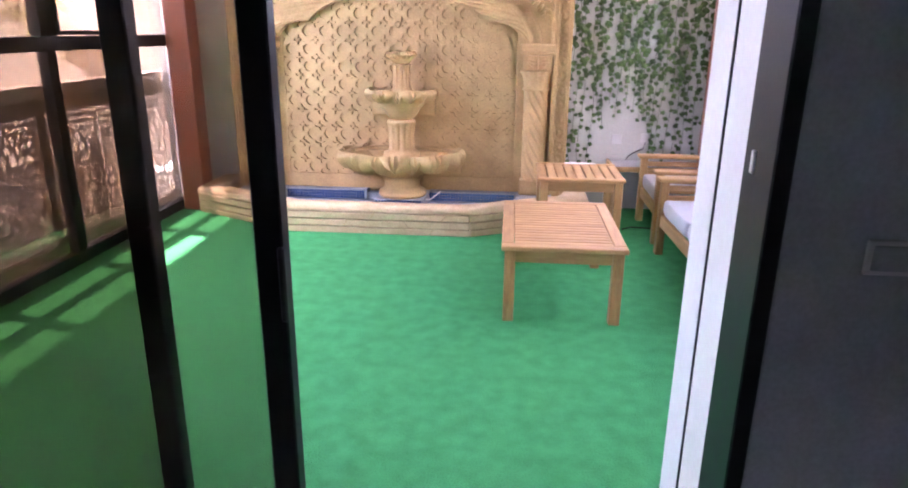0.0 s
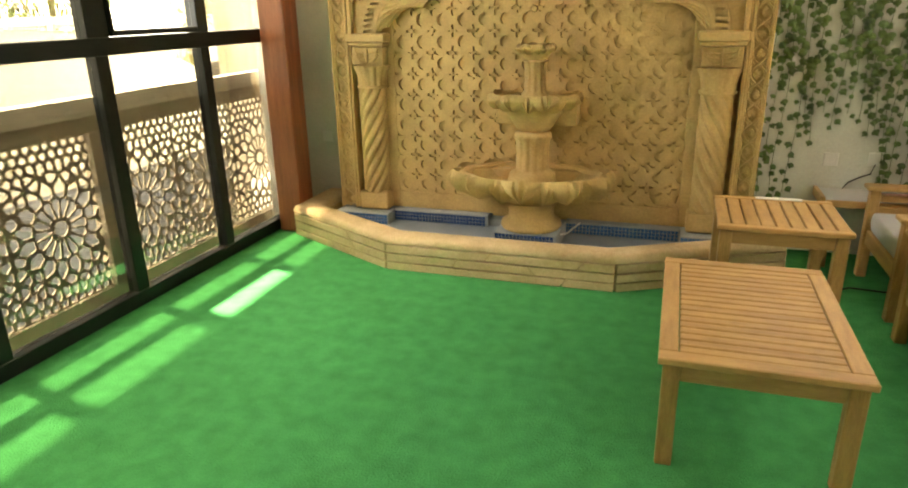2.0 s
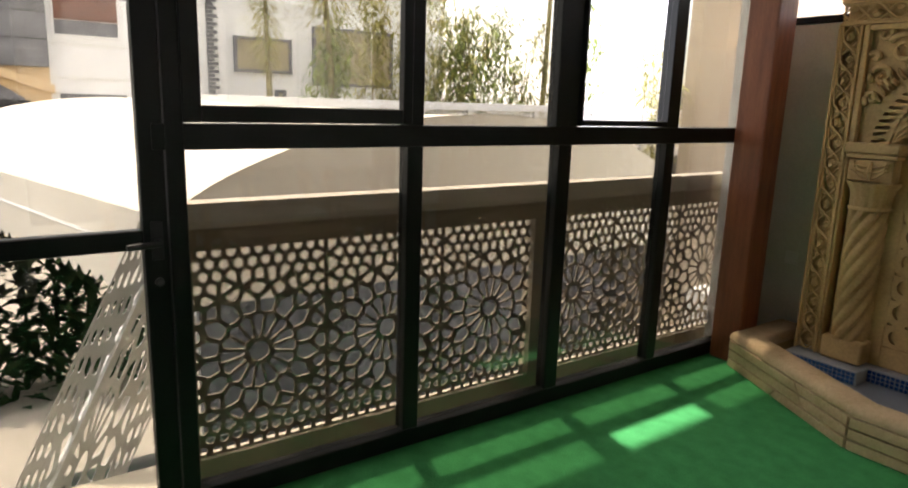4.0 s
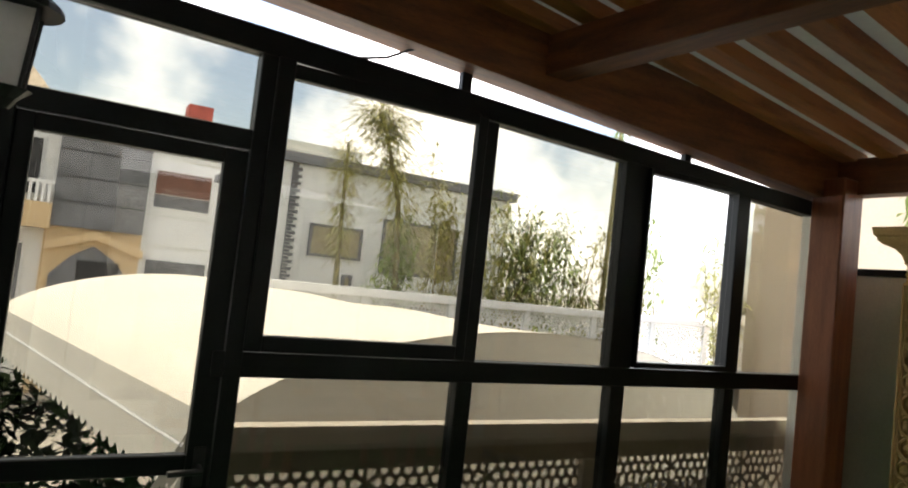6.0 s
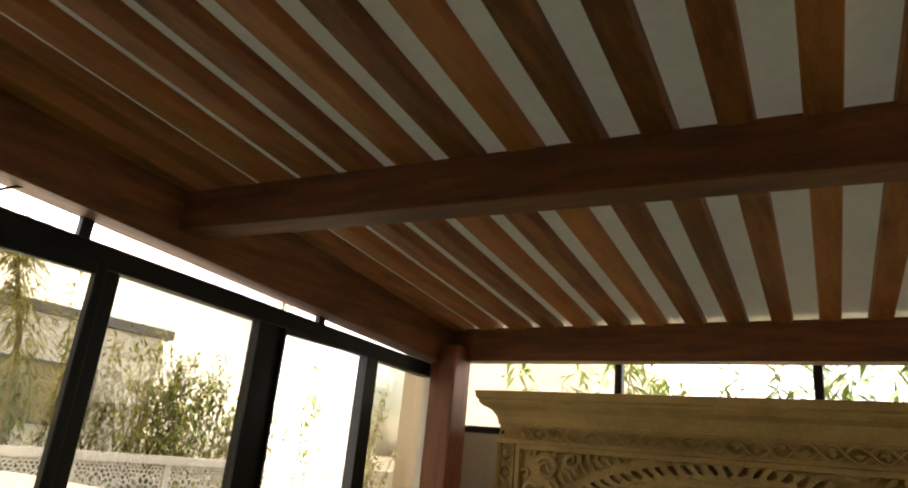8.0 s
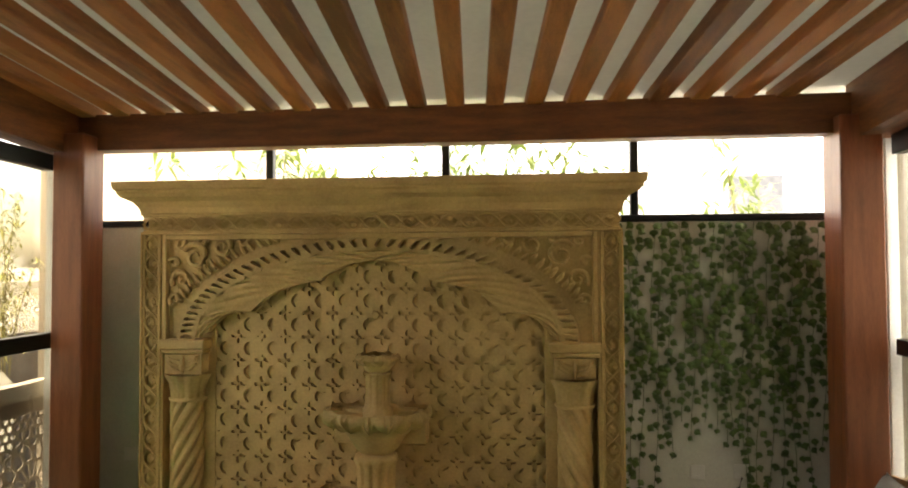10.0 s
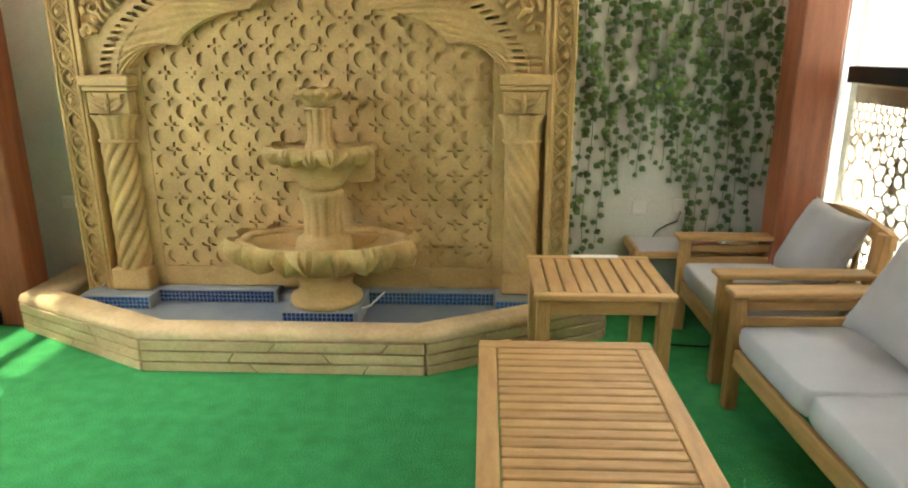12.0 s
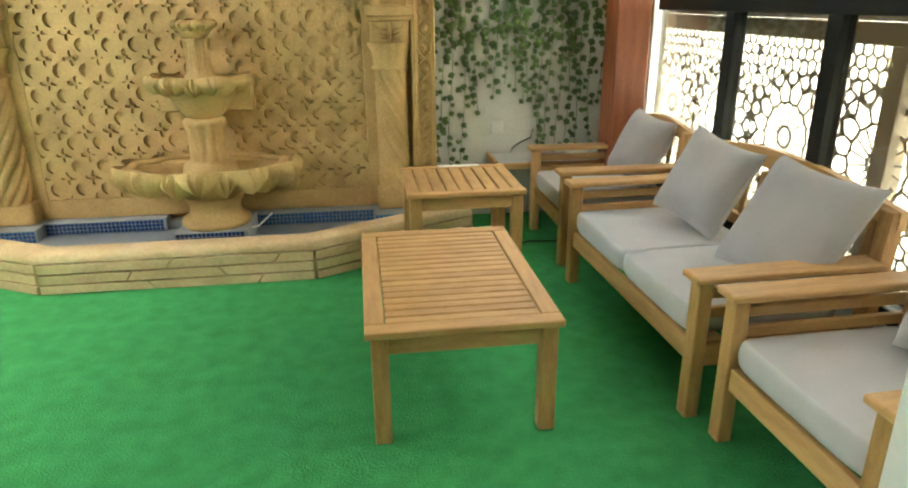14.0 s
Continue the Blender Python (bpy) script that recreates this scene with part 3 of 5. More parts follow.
def wedge(turn, size):
    return lambda a: size * (0.42 + 0.58 * max(0.0, math.cos(a - turn)) ** 3 + 0.25 * max(0.0, -math.cos(a - turn)))


def panel_cell(outline, hole, mid=(0.0, 0.0)):
    cells.append(outline)
    holes.append(hole)
    mids.append(mid)


# diamonds side by side: a moon in every other row, a four-armed star between them
for j in range(nz):
    for i in range(nx):
        if (i + j) % 2:
            continue
        cx, cz = XC - 1.05 + (i + 0.5) * cw, 0.27 + (j + 0.5) * ch
        tips = [(cx + cw, cz), (cx, cz + ch), (cx - cw, cz), (cx, cz - ch)]
        if j % 2:
            turn = random.uniform(-0.75, 0.05)
            panel_cell(tips, crescent(turn), (-0.026 * math.cos(turn), -0.026 * math.sin(turn)))
        else:
            mid = [((tips[q][0] + tips[(q + 1) % 4][0]) / 2, (tips[q][1] + tips[(q + 1) % 4][1]) / 2) for q in range(4)]
            tilt = random.uniform(-0.3, 0.3)
            for q in range(4):
                way = q * math.pi / 2
                size = random.uniform(0.018, 0.027) if random.random() < 0.85 else 0.009
                panel_cell([(cx, cz), mid[q - 1], tips[q], mid[q]], wedge(way + tilt + random.uniform(-0.2, 0.2), size), (-0.013 * math.cos(way), -0.013 * math.sin(way)))
panel = carve(Geo(), cells, lambda c, a, k: holes[k](a), 0.027, on_face(PY), False, 18, mids)
tagged(part("pierced_panel", panel, SAND, portal, "sandstone panel pierced with crescents and stars"), kind="stuff")
rim = Geo().box(XC - 1.10, XC - 1.005, PY - 0.004, PY + 0.05, 0.19, 2.06).box(XC + 1.005, XC + 1.10, PY - 0.004, PY + 0.05, 0.19, 2.06)
rim.box(XC - 1.005, XC + 1.005, PY - 0.004, PY + 0.05, 0.19, 0.315)
part("panel_border", rim, SAND, portal)
part("backing", Geo().box(XC - 1.44, XC + 1.44, PY + 0.07, BACK - 0.004, 0.0, 2.21), SAND, portal)

# arch: fluted shell between the cusped edge and the outer curve
SPR = 1.455


def cusped(u):
    """The five-lobed edge of the arch, from springing to springing."""
    knots = ((0.0, 0.425), (0.31, 0.355), (0.735, 0.165), (1.0, 0.04))
    w = abs(u)
    if w < 0.31:
        return XC + 1.03 * u, SPR + 0.36 + 0.115 * math.cos(0.5 * math.pi * w / 0.31) ** 0.75
    for (a, za), (b, zb) in zip(knots[1:], knots[2:]):
        if w <= b + 1e-6:
            f = (w - a) / (b - a)
            return XC + 1.03 * u, SPR + za + (zb - za) * f + 0.055 * math.sin(math.pi * f ** 1.35) ** 0.8
    return XC + 1.03 * u, SPR + 0.04


def oval(u, a, b):
    t = math.pi * (1 - (u + 1) / 2)
    return XC + a * math.cos(t), SPR + b * math.sin(t)


N = 280
rows = []
for k in range(9):
    s = k / 8
    row = []
    for i in range(N + 1):
        u = -1 + 2 * i / N
        (ax, az), (bx, bz) = cusped(u), oval(u, 1.085, 0.53)
        lag = u + 0.16 * s * (1 if u < 0 else -1)
        groove = 0.012 * abs(math.sin(12 * math.pi * lag)) * min(1, 4 * s * (1 - s) + 0.25)
        row.append((ax + (bx - ax) * s, FY + 0.035 - 0.030 * s ** 2 - groove, az + (bz - az) * s))
    rows.append(row)
lip = [[(x, PY + 0.004, z) for x, y, z in rows[0]], [(x, FY + 0.04, z) for x, y, z in rows[0]]]
part("arch_shell", Geo().grid(rows).grid(lip), SAND, portal, "fluted shell-shaped arch band with a cusped edge", False)

# pierced band round the arch
cells, holes = [], []
nb = 50
for i in range(nb):
    cells.append([(i / nb, 0.06), ((i + 1) / nb, 0.06), ((i + 1) / nb, 0.94), (i / nb, 0.94)])
scaled = [[(p[0] * 3.0, p[1] * 0.115) for p in c] for c in cells]


def arc_put(u, v, d):
    t = math.pi * (1 - u / 3.0)
    f = v / 0.115
    return XC + (1.085 + f * 0.125) * math.cos(t), FY - 0.002 + d, SPR + (0.53 + f * 0.085) * math.sin(t)


def drop(c, a, k):
    lean = 0.35 if c[0] < 1.5 else -0.35
    b = a - math.pi / 2 - lean
    return 0.015 + 0.032 * max(0.0, math.cos(b)) ** 4 + 0.018 * max(0.0, -math.cos(b)) ** 2


band = carve(Geo(), scaled, drop, 0.050, arc_put, False, 12)
tagged(part("pierced_band", band, SAND, portal, "arch band pierced with drop shapes"), kind="stuff")

# spandrels with raised scrolls
spandrel = []
for k in range(3):
    s, row = k / 2, []
    for i in range(121):
        t = math.pi * (1 - i / 120)
        ox, oz = 1.21 * math.cos(t), 0.615 * math.sin(t)
        w, h = 1.275, 0.64
        f = min(w / max(abs(ox), 1e-6), h / max(abs(oz), 1e-6))
        row.append((XC + ox + (ox * f - ox) * s, FY + 0.030, SPR + oz + (oz * f - oz) * s))
    spandrel.append(row)
part("spandrel", Geo().grid(spandrel), SAND, portal)


def spiral(cx, cz, r0, turns, start, flip):
    pts = []
    for i in range(26):
        s = i / 25
        a = start + flip * turns * 2 * math.pi * s
        r = r0 * (1 - 0.82 * s)
        pts.append((cx + r * math.cos(a), FY + 0.012, cz + r * math.sin(a)))
    return pts


for side in (-1, 1):
    scroll = Geo()
    for dx, dz, r, turns, start in ((1.10, 0.50, 0.075, 1.4, 0.5), (0.93, 0.56, 0.055, 1.3, 2.0), (1.19, 0.36, 0.055, 1.3, -0.6), (1.20, 0.58, 0.04, 1.0, 1.2),
                                    (0.80, 0.595, 0.038, 1.1, 2.4), (1.225, 0.24, 0.036, 1.1, -0.9), (1.05, 0.59, 0.03, 0.9, 0.2), (1.235, 0.46, 0.028, 0.9, 0.4), (0.68, 0.615, 0.024, 0.9, 0.4)):
        scroll.tube(spiral(XC + side * dx, SPR + dz, r * 1.12, turns, start if side > 0 else math.pi - start, side), [0.017 * (1 - 0.5 * i / 25) for i in range(26)], 6)
    for i in range(16):
        a = 0.35 + 0.75 * i / 15
        px, pz = 1.255 * math.cos(a) * 1.0, 0.66 * math.sin(a)
        if px < 1.26 and pz < 0.63:
            scroll.tube([(XC + side * px, FY + 0.014, SPR + pz), (XC + side * (px + 0.03), FY + 0.004, SPR + pz + 0.02 + 0.01 * (i % 3)), (XC + side * (px + 0.045), FY + 0.008, SPR + pz + 0.055)], [0.011, 0.015, 0.006], 5)
    tagged(part("scroll_carving", scroll, SAND, portal, "raised leaf scroll carving", True), kind="stuff")

# border strips with carved leaves, and mouldings
def border(length, width, put):
    """A sunk strip with two interlacing stems and a leaf fan in each eye between them."""
    g = Geo()
    m = max(2, round(length / 0.115))
    pitch = length / m
    g.grid([[put(u, v, 0.062) for v in (0, width)] for u in (0, length)])
    for v in (0.004, width - 0.004):
        g.tube([put(length * k / 40, v, 0.008) for k in range(41)], 0.008, 5)
    mid, amp = width / 2, width * 0.40
    n = m * 10
    for sign in (-1, 1):
        g.tube([put(length * k / n, mid + sign * amp * math.sin(math.pi * k / 10), 0.006 + 0.004 * sign * math.cos(math.pi * k / 10)) for k in range(n + 1)], 0.0068, 5)
    for k in range(m):
        c = (k + 0.5) * pitch
        for fan in (-1.0, -0.45, 0.0, 0.45, 1.0):
            way = 1 if k % 2 else -1
            tip = (c + pitch * 0.30 * math.sin(fan), mid + way * (-0.24 + 0.50 * math.cos(fan)) * width * 0.8)
            g.tube([put(c, mid - way * 0.26 * width, 0.016), put((c * 0.5 + tip[0] * 0.5), (mid - way * 0.26 * width + tip[1]) / 2, 0.009), put(*tip, 0.02)], [0.004, 0.0085, 0.003], 5)
        for v in (0.10, 0.90):
            g.tube([put(k * pitch + 0.15 * pitch, width * v, 0.016), put(k * pitch, width * (0.5 + (v - 0.5) * 0.55), 0.010), put(max(0, k * pitch - 0.15 * pitch), width * v, 0.016)], [0.004, 0.008, 0.004], 5)
    return g


for side in (-1, 1):
    ox = XC + side * 1.445
    strip = border(1.89, 0.105, lambda u, v, d, o=ox, s=side: (o - s * (0.012 + v), FY + 0.004 + d, 0.20 + u))
    tagged(part("leaf_border", strip, SAND, portal, "carved leaf border strip"), kind="stuff")
    mould = Geo()
    for a, b, y in ((1.433, 1.447, FY - 0.008), (1.315, 1.329, FY - 0.006), (1.275, 1.300, FY - 0.012)):
        lo, hi = sorted((XC + side * a, XC + side * b))
        mould.box(lo, hi, y, BACK - 0.01 if a > 1.4 else PY, 0.19 if a > 1.3 else 1.42, 2.09)
    lo, hi = sorted((XC + side * 1.300, XC + side * 1.315))
    mould.box(lo, hi, FY + 0.006, PY, 0.19, 2.09)
    part("moulding", mould, SAND, portal)
frieze = border(2.87, 0.10, lambda u, v, d: (XC - 1.435 + u, FY + 0.002 + d, 2.105 + v))
tagged(part("frieze", frieze, SAND, portal, "carved frieze under the cornice"), kind="stuff")
part("moulding", Geo().box(XC - 1.445, XC + 1.445, FY - 0.010, PY, 2.09, 2.105).box(XC - 1.275, XC + 1.275, FY - 0.012, PY, 2.058, 2.086)
     .box(XC - 1.445, XC + 1.445, FY - 0.012, PY, 2.205, 2.22), SAND, portal)
prof = [(FY - 0.005, 2.22), (FY - 0.015, 2.255), (FY - 0.04, 2.29), (FY - 0.085, 2.315), (FY - 0.10, 2.335), (FY - 0.10, 2.35), (FY - 0.115, 2.36), (FY - 0.12, 2.405), (BACK - 0.01, 2.405), (BACK - 0.01, 2.22)]
rows = []
for s in (-1, 1):
    rows.append([(XC + s * (1.445 + max(0.0, FY - 0.005 - y) * 1.1), y, z) for y, z in prof])
corn = Geo().grid(rows)
corn.f += [tuple(range(len(prof))), tuple(range(len(prof), 2 * len(prof)))[::-1], (len(prof) - 1, 0, len(prof), 2 * len(prof) - 1)]
part("cornice", corn, SAND, portal, "projecting cove-moulded cornice")

# engaged twisted columns
for side in (-1, 1):
    cx = XC + side * 1.172
    col = Geo()
    prof = [(0.087, 0.32 + 0.76 * i / 60) for i in range(61)]
    col.lathe(prof, cx, FY + 0.07, 96, lambda a, s, d=side: (0.84 + 0.33 * abs(math.sin(4 * (a + d * 5.2 * s))) ** 0.6, 0.0), cap=False)
    part("twisted_shaft", col, SAND, portal, "rope-twisted half column", True)
    part("column_base", Geo().box(cx - 0.115, cx + 0.115, FY - 0.02, PY + 0.05, 0.19, 0.325, c=0.01), SAND, portal)
    neck = Geo().lathe([(0.112, 1.078), (0.118, 1.09), (0.112, 1.102)], cx, FY + 0.085, 40, cap=False)
    neck.lathe([(0.098, 1.10), (0.100, 1.14), (0.110, 1.19), (0.130, 1.225), (0.133, 1.24)], cx, FY + 0.085, 96, lambda a, s: (1 + 0.08 * abs(math.sin(7 * a)), 0), cap=False)
    part("column_neck", neck, SAND, portal, "fluted column neck", True)
    cap = Geo().box(cx - 0.118, cx + 0.118, FY + 0.004, PY, 1.243, 1.365)
    for lean in (-1, 1):
        for j in range(3):
            cap.tube([(cx + lean * 0.01, FY, 1.26 + 0.03 * j), (cx + lean * (0.05 + 0.015 * j), FY - 0.008, 1.275 + 0.03 * j), (cx + lean * 0.085, FY - 0.006, 1.31 + 0.02 * j), (cx + lean * 0.10, FY, 1.30 + 0.025 * j)], [0.006, 0.01, 0.01, 0.004], 6)
    cap.tube([(cx, FY, 1.25), (cx, FY - 0.01, 1.30), (cx, FY, 1.355)], [0.008, 0.016, 0.006], 6)
    cap.box(cx - 0.135, cx + 0.135, FY - 0.015, PY, 1.37, 1.395, c=0.006).box(cx - 0.145, cx + 0.145, FY - 0.025, PY, 1.397, 1.455, c=0.008)
    part("capital", cap, SAND, portal, "carved leaf capital")
    lo, hi = sorted((XC + side * 1.10, XC + side * 1.30))
    part("niche_back", Geo().box(lo, hi, PY + 0.01, PY + 0.05, 0.19, 1.45), SAND, portal)
rebase(portal, XC, 6.5)

# ---- basin ----
basin = thing("fountain_basin", "low angular sandstone basin with blue mosaic, dry", "fountain basin")
CB = -0.63
outer = [(CB - 1.69, 6.69), (CB - 1.69, 6.16), (CB - 0.73, 5.66), (CB + 0.73, 5.66), (CB + 1.69, 6.16), (CB + 1.69, 6.69)]
inner = [(CB - 1.48, 6.69), (CB - 1.48, 6.225), (CB - 0.665, 5.815), (CB + 0.665, 5.815), (CB + 1.48, 6.225), (CB + 1.48, 6.69)]


def wall_ring(out, inn, z0, z1, soft):
    n = len(out)
    def towards(p, q, d):
        v = Vector((q[0] - p[0], q[1] - p[1]))
        v = v.normalized() * d if v.length > 0 else v
        return p[0] + v.x, p[1] + v.y
    rows = [[(*p, z0) for p in out], [(*p, z1 - soft) for p in out], [(*towards(p, q, soft * 0.35), z1 - soft * 0.3) for p, q in zip(out, inn)],
            [(*towards(p, q, soft), z1) for p, q in zip(out, inn)], [(*towards(q, p, soft), z1) for p, q in zip(out, inn)],
            [(*towards(q, p, soft * 0.35), z1 - soft * 0.3) for p, q in zip(out, inn)], [(*q, z1 - soft) for q in inn], [(*q, z0) for q in inn]]
    return Geo().grid(rows)


part("rim", wall_ring([(x + (x - CB) * 0.008, y - 0.012 if y < 6.5 else y) for x, y in outer], inner, 0.179, 0.232, 0.038), SAND_RIM, basin, "worn rounded stone rim", True)
part("core", wall_ring([(x - (x - CB) * 0.018, y + 0.030 if y < 6.5 else y) for x, y in outer], inner, 0.0, 0.177, 0.002), SAND, basin)
part("basin_floor", Geo().prism([(x, y) for x, y in inner], 0.02, 0.098, "z"), POOL, basin, "grey basin floor")
# courses of flat irregular stones on the outside
for (ax, ay), (bx, by) in zip(outer, outer[1:]):
    run = Vector((bx - ax, by - ay))
    d = run.normalized()
    n = Vector((d.y, -d.x))
    s = 0.0
    levels = [0.003, 0.060, 0.120, 0.180]
    for lev in range(3):
        z0, z1 = levels[lev], levels[lev + 1] - 0.009
        s, lead = 0.0, 0.0
        while s < run.length - 0.01:
            e = min(run.length, s + random.uniform(0.32, 0.75))
            if run.length - e < 0.15:
                e = run.length
            sh = random.choice((-0.04, 0.04, 0.03))
            p = 0.014 + random.uniform(0, 0.006)
            g = Geo().box(0, e - s - 0.008, -0.022, 0.014 + p, 0, z1 - z0, c=0.003)
            last = e >= run.length - 0.001
            g.v = [(x + (sh * (z / (z1 - z0)) if (x > (e - s) / 2 and not last) else lead * (z / (z1 - z0)) if x < (e - s) / 2 and s > 0 else 0), y, z) for x, y, z in g.v]
            lead = sh
            g.v = [(ax + d.x * (s + x) + n.x * (y - 0.012), ay + d.y * (s + x) + n.y * (y - 0.012), z0 + z) for x, y, z in g.v]
            part("stone", g, SAND_RIM, basin)
            s = e

# blue mosaic on the inner steps
part("tile_step", Geo().box(CB - 1.40, XC - 1.03, 6.255, 6.69, 0.098, 0.183).box(XC + 1.03, CB + 1.40, 6.255, 6.69, 0.098, 0.183)
     .box(XC - 1.03, XC - 0.30, 6.385, 6.69, 0.098, 0.186).box(XC + 0.26, XC + 1.03, 6.385, 6.69, 0.098, 0.186).box(XC - 0.30, XC + 0.26, 6.42, 6.69, 0.098, 0.15), GROUT, basin, "pale grouted ledge under the panel")


def mosaic(parent, x0, x1, y, z0, rows, m=None):
    n = int((x1 - x0) / 0.0245)
    g = Geo()
    for i in range(n):
        for j in range(rows):
            g.box(x0 + i * 0.0245 + 0.002, x0 + i * 0.0245 + 0.0225, y - 0.003, y + 0.001, z0 + j * 0.0245 + 0.002, z0 + j * 0.0245 + 0.0225, c=0.001)
    return tagged(part("mosaic_tiles", g, TILE, parent, "small blue mosaic tiles"), kind="stuff")


for x0, x1, y in ((CB - 1.40, XC - 1.03, 6.255), (XC - 1.03, XC - 0.30, 6.385), (XC + 0.26, XC + 1.03, 6.385), (XC + 1.03, CB + 1.40, 6.255)):
    mosaic(basin, x0, x1, y, 0.102, 3)
rebase(basin, CB, 6.2)

# ---- tiered fountain ----
fountain = thing("tiered_fountain", "three-tiered carved sandstone fountain with petal bowls", "fountain")
FX, FYY = -0.525, 6.17


def petals(n, deep, drop=0.0):
    def shape(a, s):
        w = abs(math.cos(n * a / 2))
        k = max(0.0, 1 - abs(s - 0.62) / 0.38)
        return 1 + deep * k * (w - 0.5), -drop * k * (1 - w)
    return shape


part("plinth", Geo().box(FX - 0.20, FX + 0.22, 5.98, 6.38, 0.098, 0.203, c=0.005), GROUT, fountain)
mosaic(fountain, FX - 0.195, FX + 0.215, 5.98, 0.102, 4)
part("pedestal", Geo().lathe([(0.195, 0.204), (0.205, 0.22), (0.20, 0.245), (0.165, 0.262), (0.150, 0.29), (0.150, 0.33), (0.175, 0.37)], FX + 0.01, FYY + 0.01, 48), SAND, fountain, smooth=True)
def flattened(geo, cy, f):
    """Draws a round bowl in towards the wall behind it."""
    geo.v = [(x, cy + (y - cy) * f, z) for x, y, z in geo.v]
    return geo


part("lower_bowl", flattened(Geo().lathe([(0.13, 0.36), (0.18, 0.385), (0.23, 0.41), (0.28, 0.44), (0.33, 0.475), (0.385, 0.515), (0.43, 0.55), (0.435, 0.562), (0.40, 0.55), (0.37, 0.50), (0.25, 0.46), (0.05, 0.45)], FX, FYY, 128), FYY, 0.64), SAND, fountain, "wide shallow bowl", True)
part("middle_stem", Geo().lathe([(0.15, 0.44), (0.165, 0.50), (0.15, 0.565), (0.115, 0.58), (0.108, 0.60), (0.106, 0.70), (0.112, 0.78), (0.125, 0.80), (0.12, 0.83), (0.10, 0.84)], FX, FYY + 0.06, 72, lambda a, s: (1 - (0.15 * (0.5 + 0.5 * math.cos(12 * a)) ** 4 if 0.35 < s < 0.8 else 0), 0)), SAND, fountain, "fluted stem", True)
part("middle_bowl", flattened(Geo().lathe([(0.09, 0.835), (0.125, 0.87), (0.155, 0.92), (0.19, 0.97), (0.225, 1.01), (0.255, 1.045), (0.265, 1.07), (0.24, 1.07), (0.20, 1.04), (0.03, 1.02)], FX, FYY + 0.08, 112, petals(10, 0.34, 0.03)), FYY + 0.08, 0.78), SAND, fountain, "middle petal bowl", True)
part("upper_stem", Geo().lathe([(0.085, 1.02), (0.088, 1.08), (0.072, 1.10), (0.068, 1.18), (0.072, 1.27), (0.085, 1.285), (0.07, 1.29)], FX, FYY + 0.1, 60, lambda a, s: (1 - (0.16 * (0.5 + 0.5 * math.cos(10 * a)) ** 4 if 0.3 < s < 0.85 else 0), 0)), SAND, fountain, "fluted stem", True)
part("top_bowl", Geo().lathe([(0.05, 1.285), (0.075, 1.305), (0.095, 1.335), (0.105, 1.36), (0.095, 1.372), (0.06, 1.35), (0.02, 1.345)], FX, FYY + 0.1, 80, petals(9, 0.18, 0.015)), SAND, fountain, "small petal cup", True)
def leaf_ring(n, radius, z, length, fold, cy, slope):
    """Folded pointed leaves that hang over a bowl's rim."""
    g = Geo()
    for k in range(n):
        for layer in (0, 1):
            mid = 2 * math.pi * (k + 0.5 + 0.5 * layer) / n
            rows = []
            for j in range(10):
                v = j / 9
                row = []
                for i in range(25):
                    u = -1 + 2 * i / 24
                    half = math.pi / n * (1.06 - 1.0 * max(0.0, v - 0.25) ** 1.5 / 0.65)
                    a = mid + u * half
                    rib = 0.9 * fold * (math.exp(-((u - 0.13) / 0.07) ** 2) + math.exp(-((u + 0.13) / 0.07) ** 2)) * min(1.0, 1.6 * v + 0.2)
                    r = radius * (1 + fold * (0.45 - abs(u) ** 1.5) * (0.3 + 0.7 * math.sin(math.pi * min(1, v * 0.8 + 0.1))) - rib * 0.5) - slope * length * v ** 1.3 + 0.025 * math.sin(math.pi * v) - 0.10 * radius * layer
                    zz = z - length * (v + 0.12 * layer) + 0.022 * (1 - v) * (1 - u * u)
                    row.append((FX + r * math.cos(a), cy + r * math.sin(a), zz))
                rows.append(row)
            g.grid(rows)
    return g


lower_rim = Geo().grid([[(FX + (0.448 + 0.034 * math.cos(b) - 0.012 * math.cos(10 * a)) * math.cos(a), FYY + (0.448 + 0.034 * math.cos(b) - 0.012 * math.cos(10 * a)) * math.sin(a), 0.562 + 0.020 * math.sin(b))
                         for b in [2 * math.pi * k / 12 for k in range(12)]] for a in [2 * math.pi * k / 120 for k in range(120)]], close_u=True, close_v=True)
part("lower_rim", flattened(lower_rim, FYY, 0.64), SAND, fountain, "thick rounded bowl rim", True)
part("lower_leaves", flattened(leaf_ring(10, 0.500, 0.574, 0.135, 0.32, FYY, 0.30), FYY, 0.64), SAND, fountain, "ring of folded carved leaves", False)
part("middle_leaves", flattened(leaf_ring(8, 0.285, 1.070, 0.085, 0.26, FYY + 0.08, 0.35), FYY + 0.08, 0.78), SAND, fountain, "ring of folded carved leaves", False)
part("top_leaves", leaf_ring(8, 0.105, 1.372, 0.045, 0.2, FYY + 0.1, 0.3), SAND, fountain, "ring of folded carved leaves", False)
for z0, z1, w in ((0.36, 0.555, 0.50), (0.86, 1.06, 0.27)):
    part("wall_bracket", Geo().box(FX - w, FX + w, 6.335, PY + 0.004, z0, z1, c=0.006), SAND, fountain)
part("spout", Geo().lathe([(0.020, 0), (0.024, 0.02), (0.020, 0.03), (0.012, 0.03)], 0, 0, 14).moved(pose(XC, PY + 0.01, 1.60, 90, 0, 0)), SAND, fountain)
